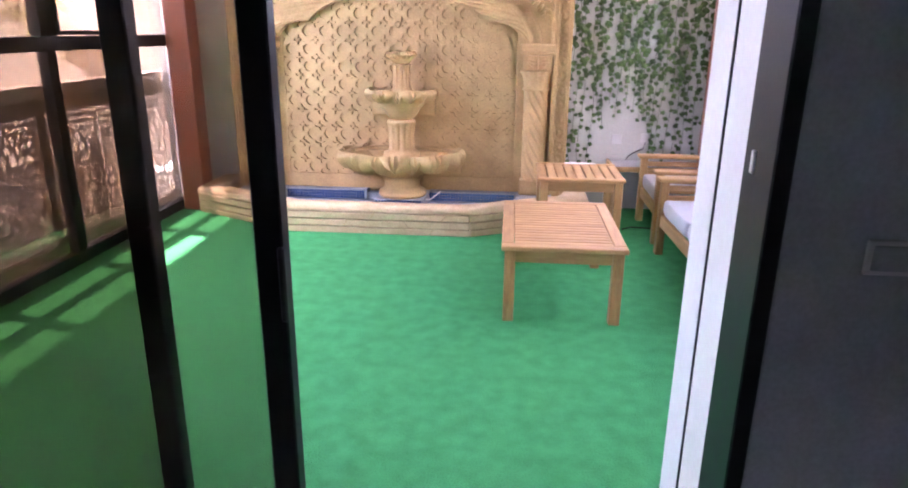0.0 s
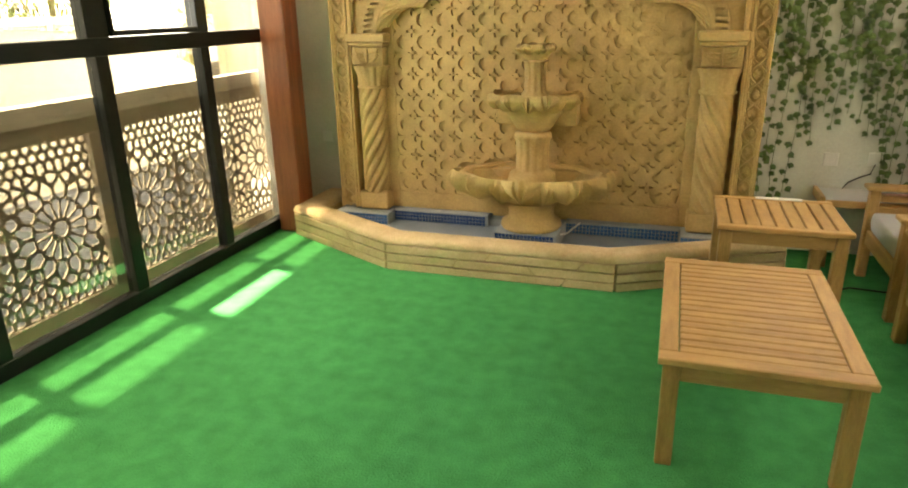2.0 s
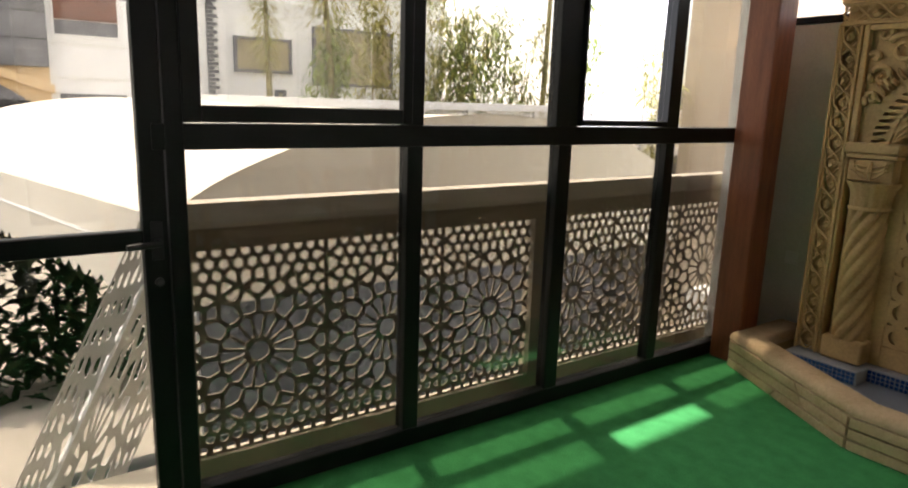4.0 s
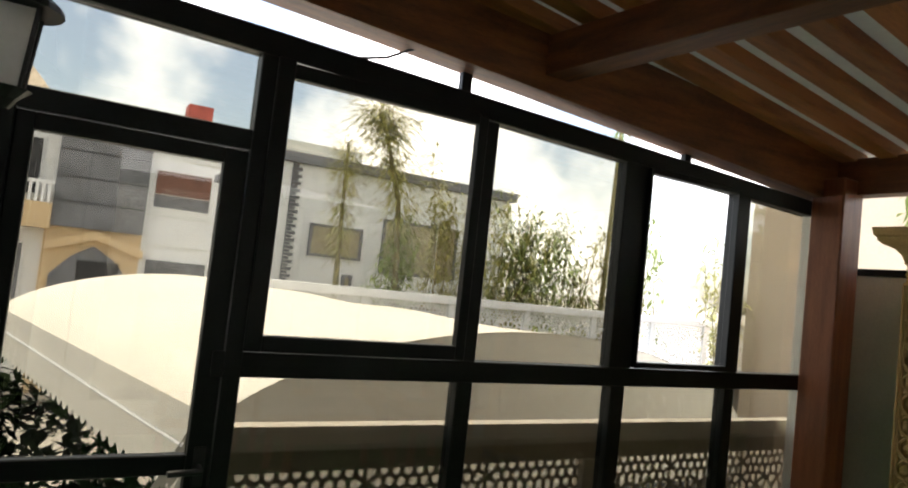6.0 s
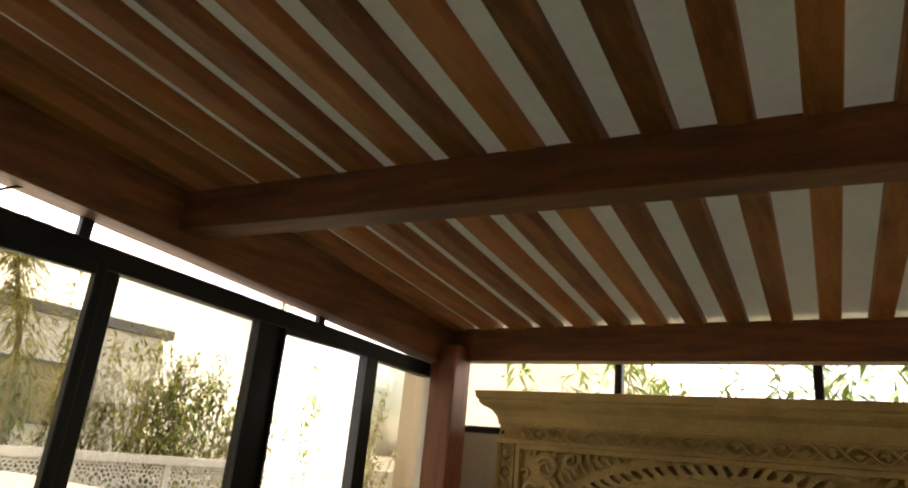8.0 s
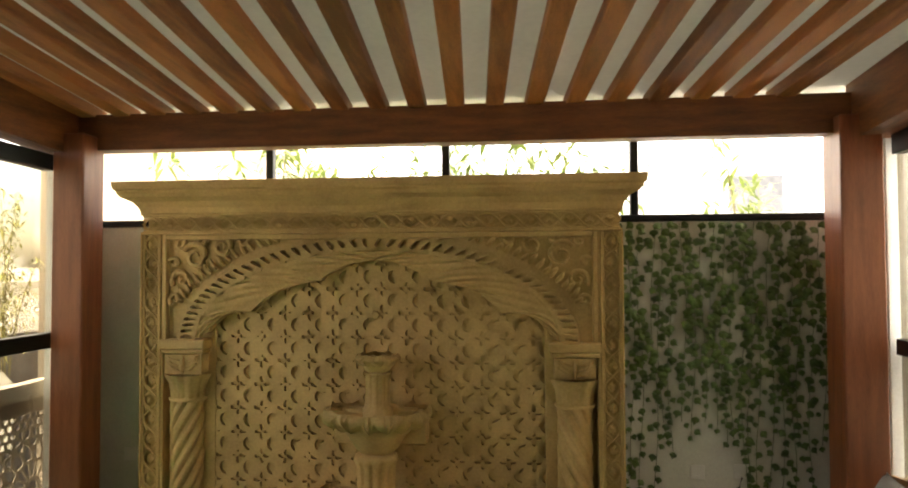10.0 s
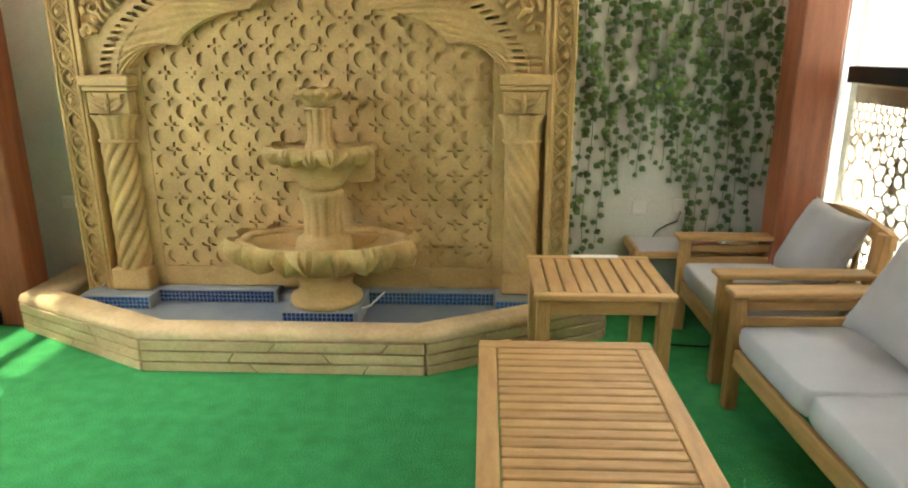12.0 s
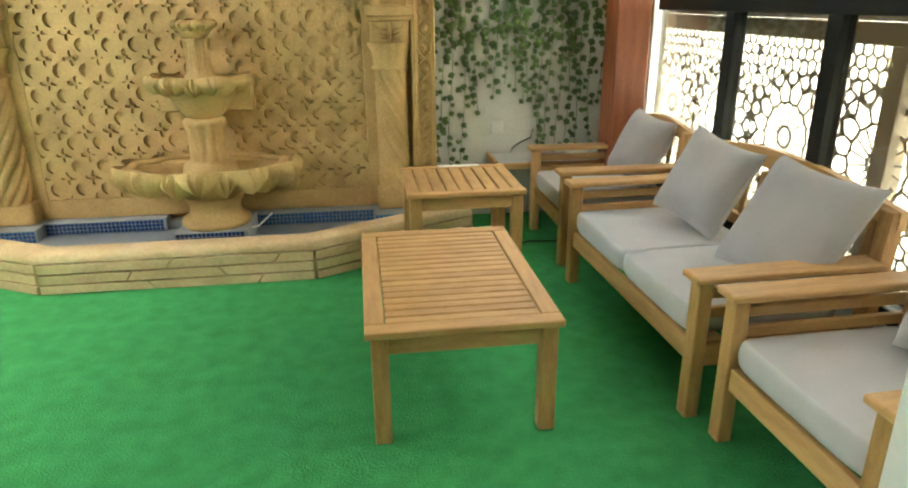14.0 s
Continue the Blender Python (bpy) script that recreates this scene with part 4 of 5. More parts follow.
part("hose", Geo().tube([(FX + 0.10, 6.0, 0.20), (FX + 0.20, 6.08, 0.185), (FX + 0.25, 6.2, 0.16), (FX + 0.32, 6.33, 0.20)], 0.006, 6), PLASTIC, fountain, "thin pale water hose")
rebase(fountain, FX, FYY, 0.098)


# ---- furniture ----
def coffee_table():
    t = thing("coffee_table", "low slatted teak coffee table on four square legs", "coffee table")
    x0, x1, y0, y1, h = 0.368, 1.053, 4.05, 5.095, 0.45
    b = 0.068
    part("side_rail", Geo().box(x0, x0 + b, y0 + b, y1 - b, h - 0.028, h), TEAK_Y, t)
    part("side_rail", Geo().box(x1 - b, x1, y0 + b, y1 - b, h - 0.028, h), TEAK_Y, t)
    part("end_rail", Geo().box(x0, x1, y0, y0 + b - 0.001, h - 0.028, h), TEAK, t)
    part("end_rail", Geo().box(x0, x1, y1 - b + 0.001, y1, h - 0.028, h), TEAK, t)
    n = 17
    pitch = (y1 - y0 - 2 * b) / n
    for i in range(n):
        part("slat", Geo().box(x0 + b + 0.003, x1 - b - 0.003, y0 + b + i * pitch + 0.004, y0 + b + (i + 1) * pitch - 0.004, h - 0.024, h - 0.002), TEAK, t)
    part("batten", Geo().box((x0 + x1) / 2 - 0.03, (x0 + x1) / 2 + 0.03, y0 + 0.052, y1 - 0.052, h - 0.06, h - 0.0245), TEAK_Y, t)
    for a in (x0 + 0.018, x1 - 0.078):
        for d in (y0 + 0.018, y1 - 0.078):
            part("leg", Geo().box(a, a + 0.06, d, d + 0.06, 0, h - 0.029), TEAK_Z, t)
    part("apron", Geo().box(x0 + 0.078, x1 - 0.078, y0 + 0.03, y0 + 0.052, h - 0.10, h - 0.03), TEAK, t)
    part("apron", Geo().box(x0 + 0.078, x1 - 0.078, y1 - 0.052, y1 - 0.03, h - 0.10, h - 0.03), TEAK, t)
    part("apron", Geo().box(x0 + 0.03, x0 + 0.052, y0 + 0.078, y1 - 0.078, h - 0.10, h - 0.03), TEAK_Y, t)
    part("apron", Geo().box(x1 - 0.052, x1 - 0.03, y0 + 0.078, y1 - 0.078, h - 0.10, h - 0.03), TEAK_Y, t)
    return rebase(t, 0.71, 4.57)


def side_table():
    t = thing("side_table", "square slatted teak side table beside the sofa", "side table")
    x0, x1, y0, y1, h = 0.605, 1.225, 5.325, 5.93, 0.56
    part("end_rail", Geo().box(x0, x1, y0, y0 + 0.05, h - 0.026, h), TEAK, t)
    part("end_rail", Geo().box(x0, x1, y1 - 0.05, y1, h - 0.026, h), TEAK, t)
    n = 9
    pitch = (x1 - x0) / n
    for i in range(n):
        part("slat", Geo().box(x0 + i * pitch + 0.0045, x0 + (i + 1) * pitch - 0.0045, y0 + 0.052, y1 - 0.052, h - 0.024, h - 0.002), TEAK_Y, t)
    for a in (x0 + 0.015, x1 - 0.075):
        for d in (y0 + 0.015, y1 - 0.075):
            part("leg", Geo().box(a, a + 0.06, d, d + 0.06, 0, h - 0.027), TEAK_Z, t)
    for a, d in ((y0 + 0.03, y0 + 0.05), (y1 - 0.05, y1 - 0.03)):
        part("apron", Geo().box(x0 + 0.075, x1 - 0.075, a, d, h - 0.10, h - 0.03), TEAK, t)
    for a, d in ((x0 + 0.025, x0 + 0.045), (x1 - 0.045, x1 - 0.025)):
        part("apron", Geo().box(a, d, y0 + 0.075, y1 - 0.075, h - 0.10, h - 0.03), TEAK_Y, t)
    return rebase(t, 0.91, 5.63)


def cushion_geo(x0, x1, y0, y1, z0, z1, puff=0.02, seg=14, edge=0.014):
    """A soft box: rounded edges, slightly bulging top."""
    rows = []
    for s in range(9):
        f = s / 8
        a = math.pi * (f - 0.5)
        inset = edge * (1 - math.cos(a))
        zz = z0 + (z1 - z0) * (0.5 + 0.5 * math.sin(a))
        ring = []
        w, d = (x1 - x0) / 2 - inset, (y1 - y0) / 2 - inset
        for k in range(4 * seg):
            q, r = divmod(k, seg)
            u = -1 + 2 * r / seg
            px, py = ((u, -1), (1, u), (-u, 1), (-1, -u))[q]
            cut = (abs(px) * abs(py)) ** 8 * 0.010
            ring.append(((x0 + x1) / 2 + px * (w - cut), (y0 + y1) / 2 + py * (d - cut), zz))
        rows.append(ring)
    g = Geo().grid(rows, close_v=True)
    for z, sign, ring in ((z1, 1, rows[-1]), (z0, -1, rows[0])):
        inner = [ring]
        for f in (0.85, 0.6, 0.3, 0.02):
            inner.append([((x0 + x1) / 2 + (p[0] - (x0 + x1) / 2) * f, (y0 + y1) / 2 + (p[1] - (y0 + y1) / 2) * f,
                           z + sign * puff * (1 - f ** 2) * (1 if sign > 0 else 0.2)) for p in ring])
        g.grid(inner, close_v=True)
    return g


def pillow_geo(w, h, d, seed=0):
    """A square scatter pillow standing in the x-z plane, plump in the middle, with pointed corners and soft creases."""
    rnd = random.Random(seed)
    ph = [rnd.uniform(0, 6.28) for _ in range(4)]
    n = 22
    g = Geo()
    for side in (-1, 1):
        rows = []
        for j in range(n + 1):
            row = []
            for i in range(n + 1):
                u, v = -1 + 2 * i / n, -1 + 2 * j / n
                pull = 1 - 0.10 * (1 - v * v)
                pull2 = 1 - 0.10 * (1 - u * u)
                fat = max(0.0, (1 - u ** 4) * (1 - v ** 4)) ** 0.55
                crease = 0.012 * math.sin(5 * u + 3 * v + ph[0]) * math.sin(4 * v - 2 * u + ph[1]) * (u * u + v * v) * 0.8
                row.append((u * w / 2 * pull, side * (d / 2 * fat + crease * fat), v * h / 2 * pull2))
            rows.append(row)
        g.grid(rows)
    return g


def seat(name, label, category, width, seats, pillows):
    """A slatted teak bench seat, local x along its width from 0, front at y 0, back at y 0.74."""
    t = thing(name, label, category, group="teak lounge set")
    D, ARM, post = 0.72, 0.575, 0.062
    for x in (0.0, width - post):
        part("front_leg", Geo().box(x, x + post, 0.0, 0.055, 0, ARM - 0.028), TEAK_Z, t)
        back = Geo().box(x, x + post, D - 0.06, D, 0, 0.76)
        back.v = [(a, b + max(0, c - 0.35) * 0.12, c) for a, b, c in back.v]
        part("back_leg", back, TEAK_Z, t)
        arm = Geo().box(x - 0.024, x + post + 0.024, -0.025, D - 0.01, ARM - 0.027, ARM, c=0.006)
        part("armrest", arm, TEAK_Y, t, "flat armrest board")
        for z in (0.40, 0.475):
            part("arm_slat", Geo().box(x + 0.02, x + 0.042, 0.055, D - 0.06, z, z + 0.042), TEAK_Y, t)
        part("side_rail", Geo().box(x + 0.015, x + 0.045, 0.055, D - 0.06, 0.205, 0.295), TEAK_Y, t)
    part("front_apron", Geo().box(post, width - post, 0.012, 0.042, 0.215, 0.300), TEAK, t)
    part("back_apron", Geo().box(post, width - post, D - 0.05, D - 0.02, 0.205, 0.295), TEAK, t)
    for i in range(6):
        y = 0.07 + i * 0.098
        part("seat_slat", Geo().box(post * 0.5, width - post * 0.5, y, y + 0.07, 0.297, 0.312), TEAK, t)
    # curved back: arched top rail, lower rail and uprights
    n = 24
    lo, hi = [], []
    for i in range(n + 1):
        u = i / n
        x = -0.005 + u * (width + 0.01)
        lo.append((x, 0.69 + 0.05 * math.sin(math.pi * u) * min(1, width / 1.2)))
        hi.append((x, 0.76 + 0.07 * math.sin(math.pi * u) * min(1, width / 1.2)))
    part("top_rail", Geo().prism(lo + hi[::-1], D + 0.015, D + 0.05, "y"), TEAK, t, "arched top rail")
    part("back_rail", Geo().box(post, width - post, D - 0.01, D + 0.02, 0.42, 0.48), TEAK, t)
    m = max(5, round(width / 0.115))
    for i in range(1, m):
        x = i * width / m
        up = Geo().box(x - 0.02, x + 0.02, D - 0.004, D + 0.012, 0.48, 0.72)
        up.v = [(a, b + (c - 0.48) * 0.09, c) for a, b, c in up.v]
        part("back_slat", up, TEAK_Z, t)
    w = (width - 2 * post - 0.01) / seats
    for i in range(seats):
        c = cushion_geo(post + 0.005 + i * w, post + 0.005 + (i + 1) * w - 0.004, 0.012, D - 0.08, 0.313, 0.418, 0.004)
        s = part("seat_cushion", c, CUSHION, t, "light grey canvas seat cushion", True)
    return t


def pillow(x, y, z, turn, lean, seed, size=0.50, roll=0.0):
    ob = solid("scatter_pillow", pillow_geo(size, size, 0.19, seed), PILLOW, "plump grey canvas scatter pillow leaning on the seat back", "pillow", "grey pillows", smooth=True)
    ob.matrix_basis = pose(x, y, z) @ pose(0, 0, 0, 0, 0, turn) @ pose(0, 0, 0, lean, 0, 0) @ pose(0, 0, 0, 0, roll, 0)
    return ob


coffee_table()
side_table()
sofa = seat("sofa", "two-seat slatted teak sofa with grey cushions", "sofa", 1.37, 2, 2)
sofa.matrix_basis = pose(1.482, 5.43, 0, 0, 0, -88)
chair = seat("armchair", "slatted teak armchair with grey cushion beside the sofa", "armchair", 0.735, 1, 1)
chair.matrix_basis = pose(1.502, 6.355, 0, 0, 0, -90)
chair2 = copy_thing(chair, pose(1.575, 3.965, 0, 0, 0, -88.5))
pillow(2.03, 5.02, 0.645, -74, -26, 1, 0.46, 9)
pillow(2.04, 4.33, 0.640, -76, -32, 2, 0.51, 4)
pillow(2.08, 5.93, 0.625, -80, -24, 3, 0.43, 5)
pillow(2.14, 3.55, 0.65, -92, -22, 4, 0.47, -3)

stool = thing("corner_table", "low dark-framed corner table with a grey top, beside the armchair", "low table")
part("top", Geo().box(1.29, 2.0, 6.40, 6.70, 0.42, 0.455, c=0.01), CUSHION, stool, "grey top")
part("edge", Geo().box(1.265, 1.29, 6.40, 6.70, 0.405, 0.465).box(1.29, 2.0, 6.385, 6.40, 0.405, 0.45), TEAK, stool)
for x in (1.30, 1.94):
    for y in (6.41, 6.64):
        part("leg", Geo().box(x, x + 0.05, y, y + 0.05, 0, 0.42), TEAK_Z, stool)
rebase(stool, 1.63, 6.55)
solid("magazine", Geo().box(1.60, 1.80, 6.44, 6.60, 0.4555, 0.463, c=0.002), MAG, "red and white magazine lying on the corner table", "magazine")
solid("tissue_pack", Geo().box(1.80, 1.95, 6.45, 6.56, 0.4555, 0.485, c=0.008), PAPER, "white paper tissue pack lying on the corner table", "tissues")
solid("folded_paper", Geo().box(0.83, 1.07, 5.885, 5.925, 0.5605, 0.566, c=0.002), PAPER, "folded white paper on the side table's edge", "paper")

# sockets on the wall
for x, z in ((1.345, 0.64), (1.60, 0.65), (-2.30, 0.655)):
    s = thing("wall_socket", "white plastic wall socket on grey plaster", "socket", group="wall sockets")
    part("plate", Geo().box(-0.043, 0.043, -0.010, -0.001, -0.043, 0.043), PLASTIC, s)
    part("insert", Geo().lathe([(0.026, 0), (0.026, 0.002), (0.022, 0.002), (0.020, -0.004)], 0, 0, 20).moved(pose(0, -0.0102, 0, 90, 0, 0)), PLASTIC, s)
    s.matrix_basis = pose(x, BACK, z)
cable = [(1.60, BACK - 0.02, 0.62), (1.58, BACK - 0.03, 0.56), (1.52, BACK - 0.03, 0.535), (1.46, BACK - 0.035, 0.50), (1.40, BACK - 0.03, 0.40), (1.36, BACK - 0.03, 0.2), (1.35, BACK - 0.04, 0.01)]
solid("power_cable", Geo().tube(cable, 0.005, 6), CABLE, "thin black power cable hanging from a socket", "cable", smooth=True)
floor_cable = [(1.34, 6.0, 0.006), (1.42, 6.07, 0.006), (1.6, 6.05, 0.006), (1.8, 6.1, 0.006)]
solid("floor_cable", Geo().tube(floor_cable, 0.005, 6), CABLE, "thin black cable lying on the carpet under the chair", "cable", smooth=True)
swag = [(-2.545, 3.05, 2.645), (-2.53, 3.12, 2.665), (-2.52, 3.22, 2.68), (-2.52, 3.33, 2.71), (-2.52, 3.42, 2.765), (-2.50, 3.46, 2.78)]
solid("hanging_cable", Geo().tube(swag, 0.006, 6), CABLE, "loose black cable hanging below the side beam", "cable", smooth=True)

lamp = thing("wall_lantern", "black metal wall lantern with frosted glass", "wall lamp")
body = Geo()
for i in range(4):
    a = math.pi / 4 + i * math.pi / 2
    body.tube([(0.075 * math.cos(a), 0.075 * math.sin(a), 0.0), (0.105 * math.cos(a), 0.105 * math.sin(a), 0.24)], 0.008, 5)
part("cage", body, DARK, lamp)
part("glass", Geo().lathe([(0.075, 0.005), (0.10, 0.235)], 0, 0, 4).moved(pose(0, 0, 0, 0, 0, 45)), WHITE, lamp, "frosted lantern glass")
part("cap", Geo().lathe([(0.14, 0.24), (0.135, 0.26), (0.07, 0.31), (0.03, 0.34), (0.012, 0.37)], 0, 0, 16), DARK, lamp)
part("foot", Geo().lathe([(0.03, -0.06), (0.05, -0.03), (0.085, 0.0)], 0, 0, 12), DARK, lamp)
part("bracket", Geo().tube([(0, 0, -0.05), (0, -0.09, -0.10), (0, -0.20, -0.05)], 0.012, 6).box(-0.04, 0.04, -0.22, -0.195, -0.14, 0.04), DARK, lamp)
lamp.matrix_basis = pose(-2.15, 2.10, 2.215) @ Matrix.Scale(0.9, 4)

# ---- ivy garlands ----
def ivy_leaf(g, p, size, tilt, turn, rnd):
    pts = [(0, 0, 0), (-0.42, 0.0, -0.22), (-0.50, 0.08, -0.55), (-0.22, 0.05, -0.72), (0, 0.0, -1.05), (0.22, 0.05, -0.72), (0.50, 0.08, -0.55), (0.42, 0.0, -0.22), (0, -0.10, -0.5)]
    m = pose(*p) @ pose(0, 0, 0, tilt, 0, 0) @ pose(0, 0, 0, 0, turn, 0) @ Matrix.Scale(size, 4)
    g.add([m @ Vector(q) for q in pts], [(8, i, i + 1) for i in range(0, 7)] + [(8, 7, 0)])


rnd = random.Random(7)
count = 21
for k in range(count):
    x = 0.915 + 1.20 * (k + rnd.uniform(-0.3, 0.3)) / count
    bottom = rnd.choice((0.30, 0.34, 0.40, 0.5, 0.62, 0.8, 0.95))
    if 1.12 < x < 1.50:
        bottom = max(bottom, rnd.uniform(0.72, 1.05) if rnd.random() < 0.75 else 0.5)
    strand = thing("ivy_garland", "artificial ivy garland hanging on the plaster wall", "ivy", group="ivy garlands")
    z, pts, leaves = 2.15, [], Geo()
    while z > bottom:
        y = BACK - 0.02 - 0.012 * rnd.random()
        xx = x + 0.018 * math.sin(z * 5 + k)
        pts.append((xx, y, z))
        size = rnd.uniform(0.038, 0.060) * (1.1 if z > 1.2 else 0.9)
        ivy_leaf(leaves, (xx + rnd.uniform(-0.028, 0.028), y - rnd.uniform(0.004, 0.03), z), size, rnd.uniform(-35, 15), rnd.uniform(-60, 60), rnd)
        if z > 1.15 and rnd.random() < 0.12:
            ivy_leaf(leaves, (xx + rnd.uniform(-0.04, 0.04), y - rnd.uniform(0.01, 0.05), z - 0.015), size, rnd.uniform(-45, 20), rnd.uniform(-80, 80), rnd)
        z -= rnd.uniform(0.038, 0.068) * (0.9 if z > 1.1 else 1.15)
    part("vine", Geo().tube(pts, 0.0022, 4), LEAF, strand)
    tagged(part("leaves", leaves, LEAF, strand), kind="stuff")
    rebase(strand, x, BACK - 0.02, 2.15)


# ---- outside ----
ground = Geo()
ground.add([(-3000, -3000, -3.6), (3000, -3000, -3.6), (3000, 3000, -3.6), (-3000, 3000, -3.6)], [(0, 1, 2, 3)])
setting("ground", ground, GROUND, "pale paved ground far below the terrace")
setting("house_block", box(-2.60, 2.36, 1.9, 6.86, -3.6, -0.31), HOUSE, "white storey below the terrace")
setting("house_body", box(-3.4, 3.4, -6.0, 1.7, -3.6, -0.13), HOUSE)

setting("driveway", box(-9.9, -2.7, -8.0, 13.0, -3.62, -3.585), ASPHALT, "dark asphalt driveway under the canopy")
# barrel-vaulted car canopy
canopy = thing("car_canopy", "beige barrel-vaulted fabric car canopy with a scalloped valance", "canopy")
B, C, SW = (-4.2, 3.2), (-4.2, 8.0), Vector((-6.6, -1.55, 0))


def arch_pt(f, s):
    y = B[1] + (C[1] - B[1]) * f
    z = 0.86 + 0.66 * (1 - (2 * f - 1) ** 2) ** 0.75
    sag = -0.03 * math.sin(math.pi * ((s * 3) % 1))
    return Vector((B[0], y, z + sag)) + SW * s


part("membrane", Geo().grid([[arch_pt(i / 40, j / 24) for i in range(41)] for j in range(25)]), CANVAS, canopy, "sunlit beige fabric vault", True)
end = [(B[1] + (C[1] - B[1]) * i / 40, arch_pt(i / 40, 0).z - 0.002) for i in range(41)]
part("end_panel", Geo().prism([(C[1], 0.30), (B[1], 0.30)] + end, B[0] - 0.03, B[0] - 0.005, "x"), CANVAS, canopy, "fabric end panel in shade")
far_end = [(y - 1.55, z) for y, z in end]
part("end_panel", Geo().prism([(C[1] - 1.55, 0.30), (B[1] - 1.55, 0.30)] + far_end, B[0] - 6.6, B[0] - 6.58, "x"), CANVAS, canopy)
val = Geo()
top, low = [], []
for i in range(241):
    s = i / 240
    p = Vector((B[0], B[1], 0)) + SW * s
    top.append((p.x, p.y, 0.87))
    low.append((p.x, p.y - 0.02, 0.36 - 0.075 * abs(math.sin(math.pi * s * 34))))
part("valance", val.grid([top, low]), CANVAS, canopy, "hanging fabric valance with a scalloped edge")
part("piping", Geo().tube([(p[0], p[1] - 0.02, 0.62) for p in (top[0], top[120], top[240])], 0.015, 6), WHITE, canopy, "white piping")
for s in (0.03, 0.97):
    for y0 in (B, C):
        p = Vector((y0[0], y0[1], 0)) + SW * s
        part("leg", Geo().tube([(p.x, p.y, -3.6), (p.x, p.y, 0.85)], 0.06, 10), DARK, canopy)
rebase(canopy, -7.5, 4.8, -3.6)

# white neighbour house with dark eaves
house = thing("white_house", "white rendered neighbouring house with dark roof edge", "house")
part("wall", Geo().box(-22, -15, 6.3, 12.4, -3.6, 4.15), HOUSE, house)
part("roof_edge", Geo().box(-22.2, -14.85, 6.1, 12.6, 4.15, 4.38), SLATE, house, "dark roof edge")
part("roof_block", Geo().box(-21, -18, 6.6, 8.6, 4.38, 4.9), HOUSE, house)
quoin = Geo()
for i in range(70):
    quoin.box(-15.0, -14.94, 6.50, 6.64 if i % 2 else 6.72, -1.5 + i * 0.0805, -1.5 + i * 0.0805 + 0.068)
part("quoins", quoin, SLATE, house, "dark serrated corner trim")
part("plinth_band", Geo().box(-15.02, -14.95, 6.3, 12.4, 0.9, 1.15), SLATE, house)
for y0, y1, z0, z1 in ((7.05, 8.35, 2.1, 2.85), (8.85, 10.95, 1.88, 3.19), (7.95, 8.2, 1.2, 1.75)):
    w = part("window", Geo().box(-15.0, -14.93, y0, y0 + 0.07, z0, z1).box(-15.0, -14.93, y1 - 0.07, y1, z0, z1).box(-15.0, -14.93, y0 + 0.07, y1 - 0.07, z0, z0 + 0.07).box(-15.0, -14.93, y0 + 0.07, y1 - 0.07, z1 - 0.07, z1), SLATE, house)
    part("pane", Geo().box(-15.0, -14.97, y0 + 0.07, y1 - 0.07, z0 + 0.07, z1 - 0.07), SHADE, w)
rebase(house, -18, 12, -3.6)

# far row of houses
row = thing("row_house", "white and ochre row house with slate-clad bay and shutters", "house")
X = -28.0
part("wall", Geo().box(X - 8, X, 4.75, 13, -3.6, 6.5), HOUSE, row)
part("bay", Geo().box(X - 8, X + 0.25, 1.75, 4.75, 2.35, 6.3), SLATE, row, "slate clad bay")
part("ground_floor", Geo().box(X - 8, X + 0.05, 1.6, 4.75, -3.6, 2.35), OCHRE, row, "ochre lower storey")
part("wall", Geo().box(X - 8, X - 0.4, -12, 1.75, -3.6, 6.3), HOUSE, row)
part("balcony", Geo().box(X - 0.6, X + 0.5, -6, 1.75, 2.2, 3.1), OCHRE, row, "ochre balcony front")
rail = Geo()
for i in range(40):
    rail.box(X + 0.4, X + 0.5, -6 + i * 0.194, -6 + i * 0.194 + 0.09, 3.1, 3.75)
rail.box(X + 0.38, X + 0.52, -6, 1.75, 3.75, 3.87)
part("balusters", rail, HOUSE, row, "white balcony balusters")
part("roof_edge", Geo().box(X - 8.2, X + 0.5, -12, 13, 6.5, 7.0), PLASTER, row, "grey flat roof edge")
part("chimney", Geo().box(X - 2.0, X - 1.0, 5.95, 6.9, 7.0, 7.9), REDBRICK, row, "red chimney").location = (0, 0, 0)
for y0, y1, z0, z1, mat in ((5.0, 7.0, 3.5, 4.9, BROWNSHUT), (5.0, 7.15, 0.55, 1.47, SLATE), (8.4, 10.2, 3.5, 4.9, BROWNSHUT), (-0.5, 1.2, 3.4, 5.4, DARK), (-0.8, 1.0, -0.6, 1.6, SLATE)):
    xx = X if y0 > 3 else X - 0.4
    w = part("window", Geo().box(xx, xx + 0.08, y0 - 0.08, y1 + 0.08, z0 - 0.08, z1 + 0.08), HOUSE, row)
    part("shutter", Geo().box(xx + 0.08, xx + 0.12, y0, y1, z0 + (0.5 if mat is BROWNSHUT else 0), z1), mat, w)
    if mat is BROWNSHUT:
        part("pane", Geo().box(xx + 0.08, xx + 0.10, y0, y1, z0, z0 + 0.48), SLATE, w)
arch = [(1.9, -1.2), (4.5, -1.2), (4.5, 0.6), (3.9, 1.3), (3.2, 1.75), (2.5, 1.3), (1.9, 0.6)]
part("arch_window", Geo().prism(arch, X + 0.05, X + 0.12, "x"), SLATE, row, "grey pointed arch window")
